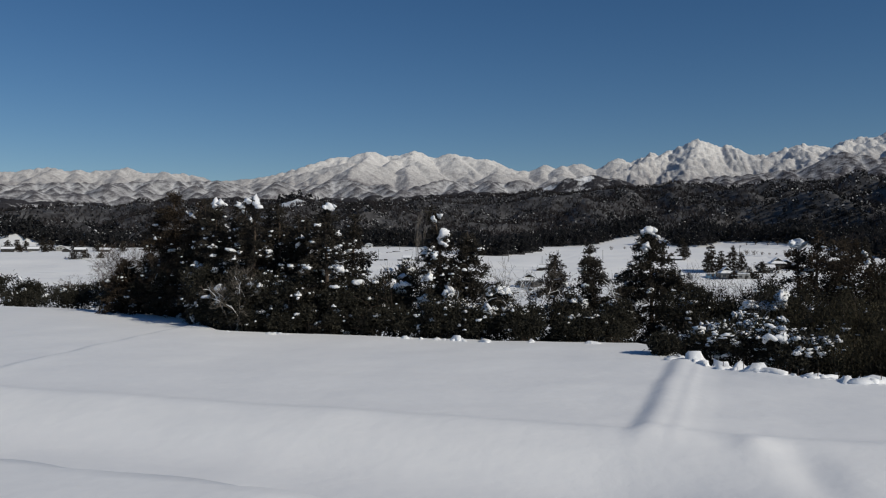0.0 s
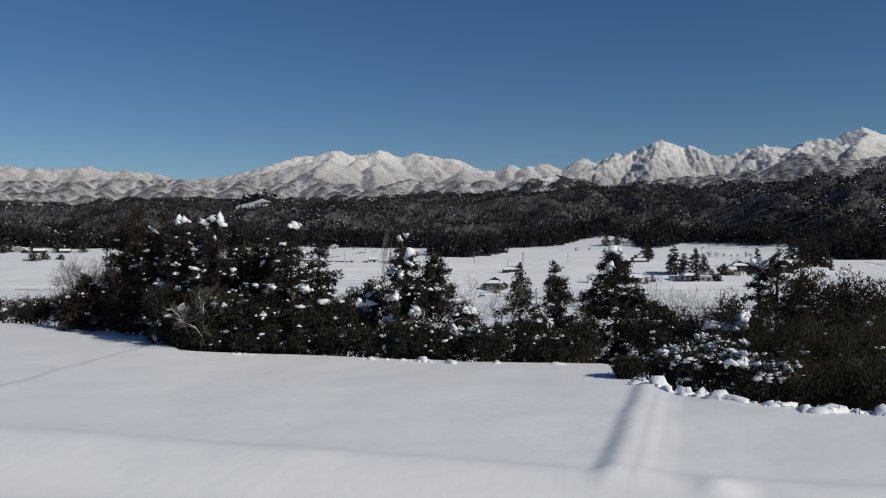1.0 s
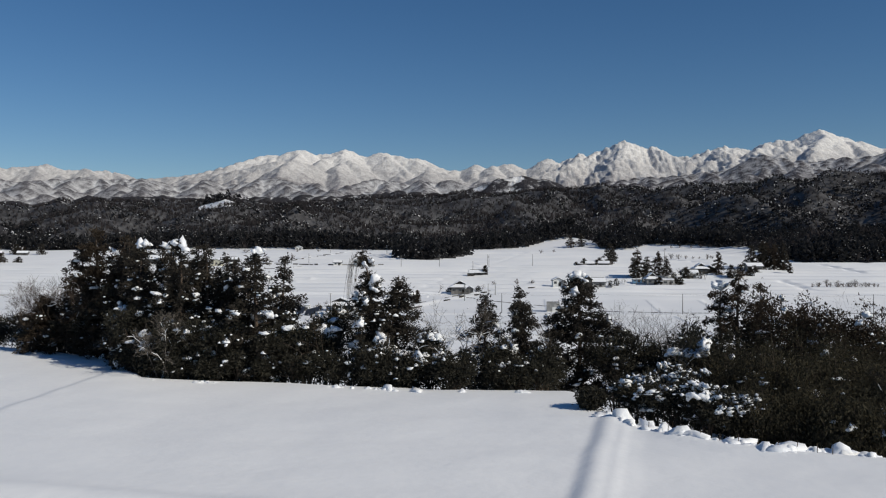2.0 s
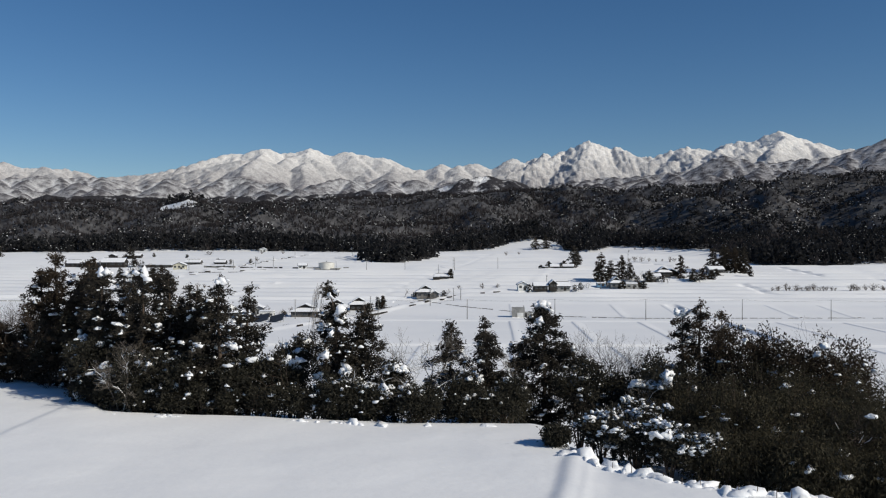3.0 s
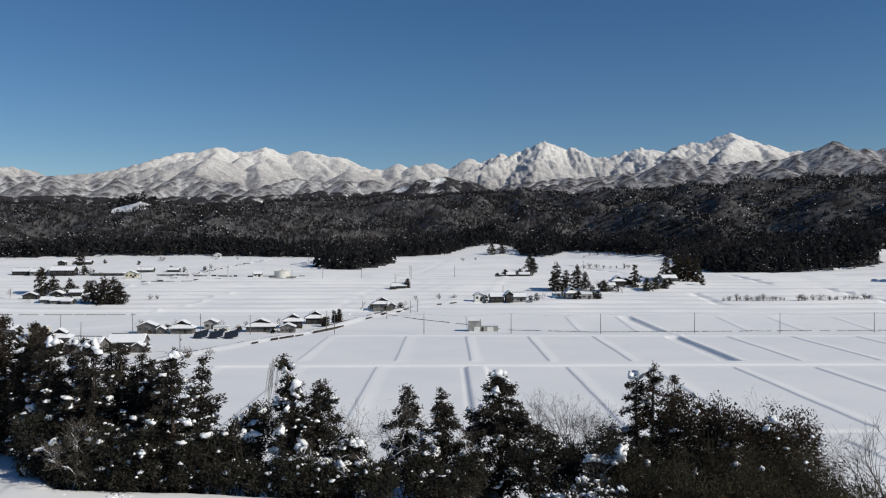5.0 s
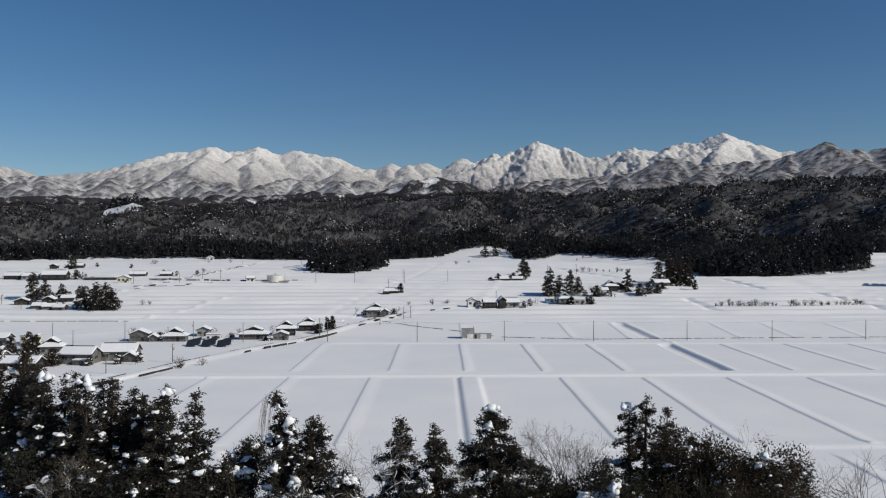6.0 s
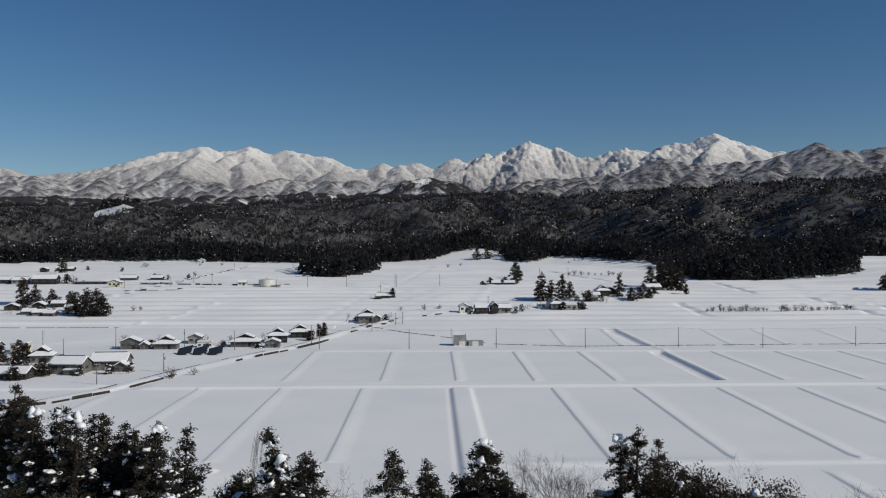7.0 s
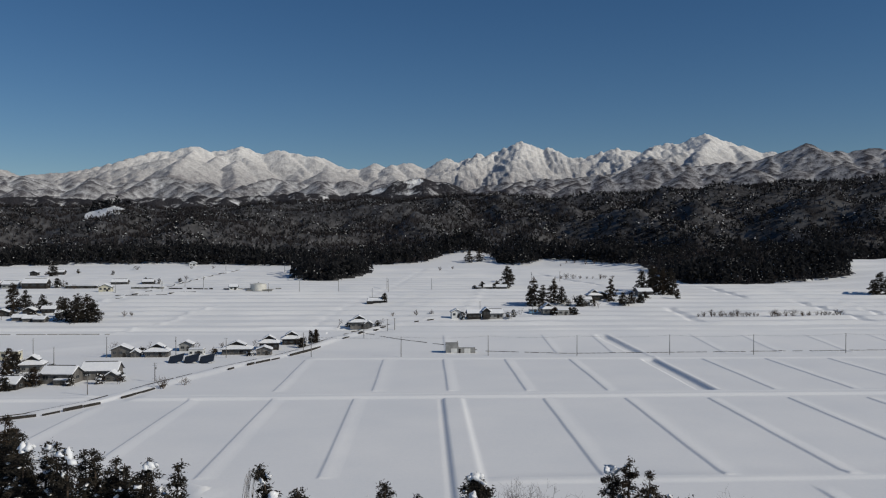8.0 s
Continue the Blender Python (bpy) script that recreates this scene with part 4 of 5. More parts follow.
# leafless trees: x, y, height of the top, spread, how much snow lies on them
BARE = [(-39.8, 90.0, 25.0, 1.0, 0.55, 4), (-22, 93, 25.6, 1.0, 0.1, 2), (-9.0, 92.5, 26.2, 1.25, 0.55, 2), (-6.5, 91, 24.6, 1.1, 0.5, 2), (17, 107, 25.4, 0.7, 0.05, 4), (13, 108, 25.2, 0.7, 0.05, 4), (19.5, 106, 24.6, 0.7, 0.05, 3),
        (36, 97, 27.4, 0.8, 0.0, 3), (45, 90, 25.5, 0.9, 0.1, 2), (49, 88, 25.0, 0.9, 0.3, 2), (-53, 105, 24.0, 1.0, 0.3, 2), (-63, 108, 23.5, 1.0, 0.2, 3), (-57, 107, 26.4, 0.9, 0.05, 2), (-70, 113, 21.0, 1.0, 0.5, 2),
        (3.4, 92, 24.6, 1.0, 0.5, 1), (-10.4, 90.5, 24.2, 1.2, 0.7, 3), (-8.2, 95, 25.0, 1.2, 0.6, 3), (-65.5, 112, 28.4, 0.8, 0.05, 4), (-69, 114, 27.4, 0.9, 0.1, 4), (-60.5, 107, 28.6, 0.8, 0.05, 3), (-74, 117, 25.4, 0.9, 0.1, 4), (-63, 115, 27.4, 0.8, 0.1, 3), (14.8, 90.5, 23.0, 0.9, 0.3, 2), (28, 69, 22.4, 0.9, 0.15, 2)]
for k, (x, y, top, sp, sn, st) in enumerate(BARE):
    bare_tree(x, y, top, sp, 300 + k, sn, M_PALE if sn > 0.2 else M_BARK, "snow-lined leafless tree on the slope" if sn > 0.2 else "leafless tree with fine grey twigs", depth=5 if k in (0, 4, 5, 6, 7, 17, 18, 19, 20, 21) else 4, stems=st, thick=0.7)


# ---- far woods ----
def far_woods():
    rng = np.random.default_rng(7)
    conifers, twigs, white = Pile(), Pile(), Pile()
    pts = []
    for r0, r1, gap in ((700, 1120, 5.6), (1120, 1500, 7.4), (1500, 1900, 9.5)):
        g = np.arange(-1500, 1501, gap)
        gx, gy = np.meshgrid(g, np.arange(600, 1901, gap))
        gx = gx + rng.uniform(-0.5, 0.5, gx.shape) * gap
        gy = gy + rng.uniform(-0.5, 0.5, gy.shape) * gap
        rr = np.hypot(gx, gy)
        bearing = np.degrees(np.arctan2(gx, gy))
        ok = (rr > r0) & (rr <= r1) & (np.abs(bearing + 2) < 42) & woods(gx, gy)
        pts.append(np.stack([gx[ok], gy[ok], np.full(ok.sum(), gap)], 1))
    P = np.concatenate(pts)
    z = land(P[:, 0], P[:, 1])
    kind = waves(P[:, 0] / 120, P[:, 1] / 80, 4, 71, 0.7)
    front = ~woods(P[:, 0], P[:, 1] - 70)
    bare = (kind + 0.35 * rng.normal(size=len(P)) > -0.02 + 0.42 * ease(0, 300, P[:, 0])) & ~(front & (rng.random(len(P)) < 0.85))
    # conifers: three ragged skirts each
    Q = P[~bare]
    zq, n = z[~bare], (~bare).sum()
    h = (4.5 + 8.0 * rng.random(n) ** 1.5) * np.where(front[~bare], 1.55, 1.0)
    far = Q[:, 2] > 6
    h = np.where(far & ~front[~bare], h * 0.72, h)
    dome = rng.random(n) < np.where(front[~bare], 0.5, 0.65)                        # rounded broad crowns among the spires
    h = np.where(dome, h * 0.85, h)
    w = h * (0.22 + 0.14 * rng.random(n)) * np.where(far, 1.4, 1.0) * np.where(dome, 1.25, 1.0)
    k = 13                                                                         # drooping boughs round each stem
    t = 0.05 + 0.95 * rng.random((n, k)) ** 0.8
    t[:, 0] = 1.0
    wide = np.where(dome[:, None], np.sqrt(np.clip(1 - (2 * t - 0.75) ** 2 / 1.6, 0, 1)), (1.05 - t) * 1.15) * w[:, None]
    a = rng.random((n, k)) * 6.3
    tip = np.stack([Q[:, [0]] + np.cos(a) * wide * 1.25, Q[:, [1]] + np.sin(a) * wide * 1.25, zq[:, None] + h[:, None] * (t - 0.10)], -1)
    root = np.stack([Q[:, [0]] + np.cos(a) * wide * 0.1, Q[:, [1]] + np.sin(a) * wide * 0.1, zq[:, None] + h[:, None] * (t + 0.05)], -1)
    across = np.stack([-np.sin(a), np.cos(a), rng.normal(0, 0.5, (n, k))], -1) * (0.35 * w[:, None] * (0.7 + 0.6 * rng.random((n, k))) + 0.12)[..., None]
    mid = (tip + root) / 2 + np.array([0, 0, 0.12]) * h[:, None, None]
    V = np.stack([root, mid - across, tip, mid + across], 2).reshape(-1, 3)
    conifers.add(V, np.arange(len(V)).reshape(-1, 4))
    # snow caught in the crowns
    pick = rng.random(n) < 0.55 + 1.3 * waves(Q[:, 0] / 60, Q[:, 1] / 60, 2, 75)
    m = pick.sum()
    for rep in range(3):
        t = 0.25 + 0.72 * rng.random(m)
        a = rng.random(m) * 6.3
        rr = (1 - t) * w[pick] * 1.25 + 0.15
        c = np.stack([Q[pick, 0] + np.cos(a) * rr, Q[pick, 1] + np.sin(a) * rr, zq[pick] + h[pick] * t], 1)
        r = ((0.22 + 0.95 * rng.random(m) ** 4) * np.where(far[pick], 1.3, 0.8))[:, None]
        o = np.array([[1, 0, 0], [-0.5, 0.87, 0], [-0.5, -0.87, 0], [0, 0, 0.7]])
        V = c[:, None, :] + o[None] * r[:, :, None]
        F = np.array([[0, 1, 3], [1, 2, 3], [2, 0, 3], [0, 2, 1]])
        white.add(V.reshape(-1, 3), (np.arange(m)[:, None, None] * 4 + F[None]).reshape(-1, 3))
    # leafless trees: a fan of thin upright limbs
    Q = P[bare]
    zq, n = z[bare], bare.sum()
    h = 6 + 5 * rng.random(n)
    k = 13
    a = rng.random((n, k)) * 6.3
    e = (0.08 + 0.42 * rng.random((n, k))) * h[:, None]
    top = h[:, None] * (0.55 + 0.45 * rng.random((n, k)))
    wid = 0.16 + 0.34 * rng.random((n, k))
    bx, by, bz = Q[:, [0]] + 0 * a, Q[:, [1]] + 0 * a, zq[:, None] + top * 0.18
    tx, ty, tz = bx + np.cos(a) * e, by + np.sin(a) * e, zq[:, None] + top
    f = 0.62
    mx, my, mz = bx + (tx - bx) * f, by + (ty - by) * f, bz + (tz - bz) * f
    b2 = rng.random((n, k)) * 6.3
    V = np.stack([np.stack([bx, by, bz], -1), np.stack([mx + np.cos(b2) * wid, my + np.sin(b2) * wid, mz], -1),
                  np.stack([tx, ty, tz], -1), np.stack([mx - np.cos(b2) * wid, my - np.sin(b2) * wid, mz], -1)], 2).reshape(-1, 3)
    twigs.add(V, np.arange(len(V)).reshape(-1, 4))
    for nm, pile, mt, lb in (("conifer_woods", conifers, M_FAR, "dark conifer woods on the hills"), ("bare_woods", twigs, M_TWIG, "grey-brown leafless woods on the hills"),
                             ("woodland_snow", white, M_CLUMP, "snow caught in the far tree crowns")):
        V, F = pile.done()
        tagged(new(nm, mesh_of(nm, V, F, [mt])), lb, "woods", kind="stuff")


far_woods()


# ---- the hamlets ----
def prism(section, length, axis="x", bm=None):
    """Extrudes a closed section of (across, up) points to a length, centred."""
    b = bm or bmesh.new()
    rows = []
    for e in (-length / 2, length / 2):
        rows.append([b.verts.new((e, u, v) if axis == "x" else (u, e, v)) for u, v in section])
    n = len(section)
    b.faces.new(rows[0][::-1]), b.faces.new(rows[1])
    for i in range(n):
        b.faces.new((rows[0][i], rows[0][(i + 1) % n], rows[1][(i + 1) % n], rows[1][i]))
    return b


def slab(span, h, rise, over, thick, lift=0.0, trim=0.0):
    """The section of a gabled roof or of the snow on it."""
    s = rise / (span / 2)
    e = span / 2 + over - trim
    low = h + lift - over * s
    top = h + lift + rise
    low += trim * s
    return [(-e, low), (0, top), (e, low), (e, low + thick), (0, top + thick), (-e, low + thick)]


def opening(name, w, h, x, y, z, side, parent, panes=2):
    """A glazed opening with its frame, set a little proud of the wall. side: degrees by which its face is turned."""
    ob = part(name, box(w, 0.06, h, 0, 0, 0), M_GLASS, parent, "dark glass")
    ob.matrix_basis = pose(x, y, z, 0, 0, side)
    b = bmesh.new()
    for q in range(panes + 1):
        box(0.08, 0.1, h + 0.16, -w / 2 + q * w / panes, -0.02, -0.08, bm=b)
    box(w, 0.1, 0.08, 0, -0.02, -0.08, bm=b)
    box(w, 0.1, 0.08, 0, -0.02, h, bm=b)
    part("frame", b, M_FRAME, ob)
    return ob


def gabled(w, d, h, rise, ob, axis, wall, deep=0.45, over=0.6, z=0.0, roof=None):
    """Walls, roof and roof snow of one gabled block under ob."""
    span, length = (d, w) if axis == "x" else (w, d)
    body = part("wall", prism([(-span / 2, z - 0.6 if z == 0 else z), (span / 2, z - 0.6 if z == 0 else z), (span / 2, h), (0, h + rise), (-span / 2, h)], length, axis), wall, ob)
    part("roof", prism(slab(span, h, rise, over, 0.26, 0.03), length + 2 * over, axis), roof or M_ROOF, ob)
    b = prism(slab(span, h, rise, over, deep, 0.30, 0.15), length + 2 * over - 0.3, axis)
    bmesh.ops.bevel(b, geom=b.edges[:], offset=0.16, segments=2, affect="EDGES")
    part("roof_snow", b, M_CLUMP, ob, "thick white snow", smooth=False)
    return body


def house(x, y, w, d, h, rz, style, wall, label, rise=None, name="house", group="houses of the hamlet", deep=0.45, openings=3):
    ob = thing(name, x, y, label, "house", group, rz, z=ground_at(x, y))
    if style == "flat":
        part("wall", box(w, d, h + 0.6, 0, 0, -0.6), wall, ob)
        part("roof", box(w + 0.3, d + 0.3, 0.18, 0, 0, h), M_CONCRETE, ob)
        part("roof_snow", box(w + 0.1, d + 0.1, deep, 0, 0, h + 0.18, 0.15), M_CLUMP, ob, "thick white snow")
    elif style == "hipped":                                                       # skirt roof with a small gabled top
        part("wall", box(w, d, h + 0.6, 0, 0, -0.6), wall, ob)
        for nm, mt, o, lift, t, lab in (("roof", M_ROOF, 0.9, 0.02, 0.16, ""), ("roof_snow", M_CLUMP, 0.75, 0.18, 0.42, "thick white snow")):
            b = bmesh.new()
            lo = [b.verts.new((sx * (w / 2 + o), sy * (d / 2 + o), h + lift + k)) for k in (0, t) for sx, sy in ((-1, -1), (1, -1), (1, 1), (-1, 1))]
            up = [b.verts.new((sx * w * 0.27, sy * d * 0.26, h + 1.5 + lift + k)) for k in (0, t) for sx, sy in ((-1, -1), (1, -1), (1, 1), (-1, 1))]
            for i in range(4):
                j = (i + 1) % 4
                b.faces.new((lo[i], lo[j], up[j], up[i])), b.faces.new((lo[4 + i], up[4 + i], up[4 + j], lo[4 + j]))
                b.faces.new((lo[i], lo[4 + i], lo[4 + j], lo[j])), b.faces.new((up[i], up[j], up[4 + j], up[4 + i]))
            if t > 0.3:
                bmesh.ops.bevel(b, geom=b.edges[:], offset=0.1, segments=2, affect="EDGES")
            part(nm, b, mt, ob, lab)
        gabled(w * 0.56, d * 0.54, h + 2.0, 1.6, ob, "x" if rise == -1 else "y", M_DARK, deep, 0.7, z=h + 0.4)
    else:
        gabled(w, d, h, rise or d * 0.27, ob, "x" if style == "long" else "y", wall, deep)
    if style == "long" and w > 9:
        part("ridge_cap", box(w * 0.9, 0.5, 0.3, 0, 0, h + (rise or d * 0.27) + 0.62, 0.05), M_ROOF, ob, "dark bare ridge")
    n = openings
    for q in range(n):
        opening("window", w / n * 0.5, min(1.3, h * 0.36), -w / 2 + w * (q + 0.5) / n, -d / 2 - 0.03, max(0.8, h - 1.9), 0, ob)
        if h > 4.6:
            opening("window", w / n * 0.42, 1.0, -w / 2 + w * (q + 0.5) / n, -d / 2 - 0.03, 0.9, 0, ob)
    if w > 5:
        part("door", box(1.5, 0.08, 2.05, w * 0.18, -d / 2 - 0.05, 0.0), M_DARK, ob, "dark sliding door")
        opening("window", d * 0.3, 1.1, w / 2 + 0.03, 0, max(0.8, h - 1.9), 90, ob)
    return ob


HOUSES = [  # x, y, width, depth, eaves height, turn, style, wall, words
    (-145, 413, 11, 9, 4.6, 8, "gable", M_WALL, "grey-brown gabled house with a snowy roof"), (-138, 411.5, 5, 6, 2.6, 8, "gable", M_WALL, "low boarded annexe with a snowy roof"),
    (-128, 413, 13, 9, 3.2, 4, "hipped", M_WALL, "wide old farmhouse with a dark gable and snowy roof"),
    (-120, 434, 8, 7, 4.0, 5, "gable", M_GREY, "small grey house with a snow-capped gable"), (-111, 419, 9, 6, 3.4, 5, "flat", M_WHITE, "white flat-roofed building under snow"),
    (-142, 337, 13.5, 9, 4.8, -4, "long", M_WALL, "long two-storey boarded house with a snow-laden roof"), (-139.5, 331, 5.5, 3, 2.4, -4, "flat", M_WALL, "low porch shed with snow on its flat roof"),
    (-130, 347, 15, 10, 4.6, 6, "long", M_WALL, "old farmhouse with a dark ridge and snowy roof"), (-123.5, 341.5, 5, 6, 2.8, 6, "gable", M_WALL, "boarded lean-to with a snowy roof"),
    (-158, 323, 15, 8, 2.8, -3, "long", M_DARK, "low dark outbuilding with a snow-laden roof"), (-167, 368, 9, 8, 3.6, 10, "hipped", M_GREY, "grey house half hidden by snowy trees"),
    (-193, 403, 10, 7, 5.0, 5, "flat", M_CREAM, "beige two-storey building beside snowy trees"), (-205, 399, 9, 7, 4.2, 0, "long", M_GREY, "grey house with a snow-covered roof"),
    (-92, 422, 17, 10, 3.2, 4, "hipped", M_WALL, "large farmhouse with a broad snowy roof and veranda"), (-78, 418, 9, 6.5, 3.4, 6, "gable", M_WALL, "boarded barn with a snowy gable roof"),
    (-79, 437, 12, 8, 4.2, 8, "hipped", M_DARK, "dark house with a snowy hipped roof"), (-70, 452, 12, 8, 3.4, 10, "hipped", M_DARK, "dark farmhouse with a raised snowy gable"),
    (-38, 499, 11, 8, 4.0, 6, "hipped", M_WALL, "brown house by the lane with a snowy roof"), (-32.5, 498, 5, 6, 3.0, 6, "gable", M_WALL, "small brown annexe with a snowy roof"),
    (-34, 602, 11, 6, 2.4, 3, "long", M_DARK, "low open shed under a thick white roof"), (-38, 600.5, 5, 5, 1.8, 3, "flat", M_DARK, "small low shed under snow"),
    (-315, 700, 20, 12, 5.6, 6, "long", M_DARK, "large dark barn with a snow-covered roof"), (-336, 703, 14, 9, 3.6, 4, "long", M_GREY, "grey shed with a snow-covered roof"), (-352, 706, 14, 9, 3.2, 0, "long", M_DARK, "dark shed with a snow-covered roof"),
    (-247, 668, 10, 8, 5.0, 8, "gable", M_CREAM, "cream two-storey house with a snowy roof"), (-278, 700, 26, 7, 2.6, 2, "flat", M_DARK, "long low dark shed under snow"),
    (-357, 840, 14, 8, 3.2, 5, "long", M_DARK, "dark house with snow on its roof"), (-373, 826, 7, 6, 3.2, 0, "gable", M_DARK, "small dark hut with snow on its roof"),
    (-258, 730, 14, 8, 2.6, 4, "long", M_WALL, "low farm shed under snow"), (-236, 736, 10, 7, 2.6, 4, "long", M_DARK, "low dark shed under snow"), (-222, 690, 26, 6, 2.0, 3, "flat", M_CONCRETE, "long low concrete shed under snow"),
    (-268, 548, 9, 7, 3.0, 15, "gable", M_DARK, "dark hut with a snowy roof by the grove"), (-250, 533, 8, 6, 2.4, 5, "long", M_WALL, "low boarded hut under deep snow"), (-241, 527, 8, 6, 2.4, 12, "long", M_WALL, "low boarded hut under deep snow"),
    (-233, 524, 7, 6, 2.2, -5, "long", M_WALL, "low boarded hut under deep snow"), (-254, 556, 8, 7, 3.0, 4, "gable", M_DARK, "dark hut with a snowy roof by the grove"), (-243, 559, 9, 6, 2.8, 8, "long", M_DARK, "dark shed with a snowy roof by the grove"), (-229, 545, 8, 6, 2.6, 10, "long", M_WALL, "low boarded hut under deep snow"),
    (-151, 680, 7, 6, 3.0, 10, "long", M_WHITE, "white hut with a bare dark roof"),
    (20, 534, 6.5, 6, 4.6, 6, "gable", M_WHITE, "narrow white house with a snowy gable"), (31, 533, 9, 7, 3.4, 5, "long", M_DARK, "dark boarded barn with a snowy roof"), (44, 534, 11, 8, 3.6, 4, "long", M_GREY, "long grey house with a snowy roof"), (38.6, 532.5, 4.5, 7, 5.4, 4, "gable", M_DARK, "tall dark storehouse with a snowy roof"),
    (80, 552, 8, 7, 4.6, 8, "hipped", M_GREY, "grey house with a snow-capped hipped roof"), (89, 547, 8, 6, 4.2, 6, "flat", M_GREY, "square grey house with snow on its roof"), (71, 553, 6, 4, 2.2, 0, "flat", M_BLUE, "low shed under a blue sheet"),
    (110, 588, 9, 6, 4.2, 5, "flat", M_GREY, "pale square house with snow on its roof"), (122, 612, 10, 7, 3.4, 10, "hipped", M_DARK, "dark farmhouse with layered snowy roofs"), (128, 618, 9, 7, 4.0, 12, "gable", M_DARK, "dark gabled house with a snowy roof"), (113, 604, 12, 6, 2.8, 4, "long", M_DARK, "low dark shed under snow"),
    (164, 634, 12, 8, 3.8, 8, "long", M_WALL, "brown barn by the grove with a snowy roof"),
    (52, 686, 9, 6, 1.8, 5, "long", M_DARK, "half-buried shed under deep snow"), (62, 684, 9, 6, 2.0, -6, "long", M_DARK, "half-buried shed under deep snow"), (45, 682, 7, 5, 1.4, 8, "flat", M_DARK, "half-buried low shed under deep snow"),
    (-584, 858, 11, 8, 5.6, 40, "gable", M_GREY, "pale grey house at the foot of the woods"), (-640, 846, 14, 8, 4, 25, "long", M_DARK, "dark farm building with a snowy roof"), (-613, 852, 12, 8, 3.6, 30, "long", M_WALL, "brown farm building with a snowy roof"),
    (-552, 846, 12, 8, 3.4, 28, "long", M_DARK, "dark barn with a snowy roof at the foot of the woods"), (-520, 842, 11, 7, 3.4, 20, "long", M_WALL, "brown barn with a snowy roof at the foot of the woods"), (-186, 352, 12, 7, 3.2, 6, "long", M_DARK, "dark shed with a snowy roof among trees"), (-177, 340, 9, 7, 3.0, -8, "long", M_WALL, "brown shed with a snowy roof among trees"), (-566, 842, 8, 7, 3.2, 20, "gable", M_DARK, "dark hut with a snowy roof at the foot of the woods"),
    (-257, 955, 8, 6, 3.6, 5, "gable", M_WHITE, "white house at the edge of the woods"),
]
for k, (x, y, w, d, h, rz, style, wall, words) in enumerate(HOUSES):
    k_w = 0.8 if 400 < y < 460 else 0.94
    house(x, y, w * k_w, d * k_w, h * 0.76, rz, style, wall, words, openings=3 if w > 8 else 2)

# the pump house in the fields
pump = thing("pump_house", 18, 424, "grey concrete pump house with two shutters", "building", z=ground_at(18, 424))
part("tower", box(6.2, 5.5, 5.4, -4.2, 0, -0.6, 0.03), M_GREY, pump)
part("hall", box(8.4, 5.2, 3.4, 3.1, 0.1, -0.6, 0.03), M_GREY, pump)
part("snow_cap", box(8.2, 5.0, 0.25, 3.1, 0.1, 2.8, 0.1), M_CLUMP, pump, "white snow on the hall roof")
for sx in (-3.2, 3.4):
    sh = part("shutter", box(3.0, 0.08, 2.2, sx, -2.79 if sx < 0 else -2.54, 0.1), M_WHITE, pump, "white roller shutter")
part("door", box(0.9, 0.08, 2.0, -0.4, -2.54, 0.1), M_DARK, pump, "dark steel door")
part("chimney", box(0.3, 0.3, 1.0, -1.4, 0, 4.8), M_CONCRETE, pump)

# a round water tank on its slab
tank = thing("water_tank", -131, 678, "cream round water tank beside the upper fields", "tank", z=ground_at(-131, 678))
b = bmesh.new()
bmesh.ops.create_cone(b, cap_ends=True, segments=40, radius1=6.2, radius2=6.2, depth=5.2, matrix=Matrix.Translation((0, 0, 2.0)))
bmesh.ops.create_cone(b, cap_ends=True, segments=40, radius1=6.3, radius2=0.6, depth=0.9, matrix=Matrix.Translation((0, 0, 5.06)))
part("shell", b, M_TANK, tank)
part("slab", box(20, 10, 0.9, 1.5, 0, -0.5), M_CONCRETE, tank)
part("vent", box(0.7, 0.7, 0.7, 0, 0, 5.45), M_METAL, tank)
b = bmesh.new()
for q in (-0.25, 0.25):
    box(0.08, 0.08, 5.6, -6.0 + q, -2.6, 0, bm=b)
for q in range(12):
    box(0.5, 0.05, 0.05, -6.0, -2.6, 0.4 + q * 0.42, bm=b)
part("ladder", b, M_METAL, tank)

# three rows of dark panels
for k in range(3):
    rack = thing("solar_panel", -113 + k * 7, 391, "dark blue solar panel tilted on a low frame", "solar panel", "rows of solar panels", z=ground_at(-113 + k * 7, 391))
    pn = part("panel", box(6.9, 7.0, 0.12, 0, 0, 0, 0.02), M_PANEL, rack)
    pn.matrix_basis = pose(0, 0, 1.7, 24, -14, 0)
    for sx, sy in ((-2.6, -2.4), (2.6, -2.4), (-2.6, 2.4), (2.6, 2.4)):
        part("leg", box(0.15, 0.15, 2.25 + 0.24 * sx + 0.42 * sy, sx, sy, -0.6), M_METAL, rack)


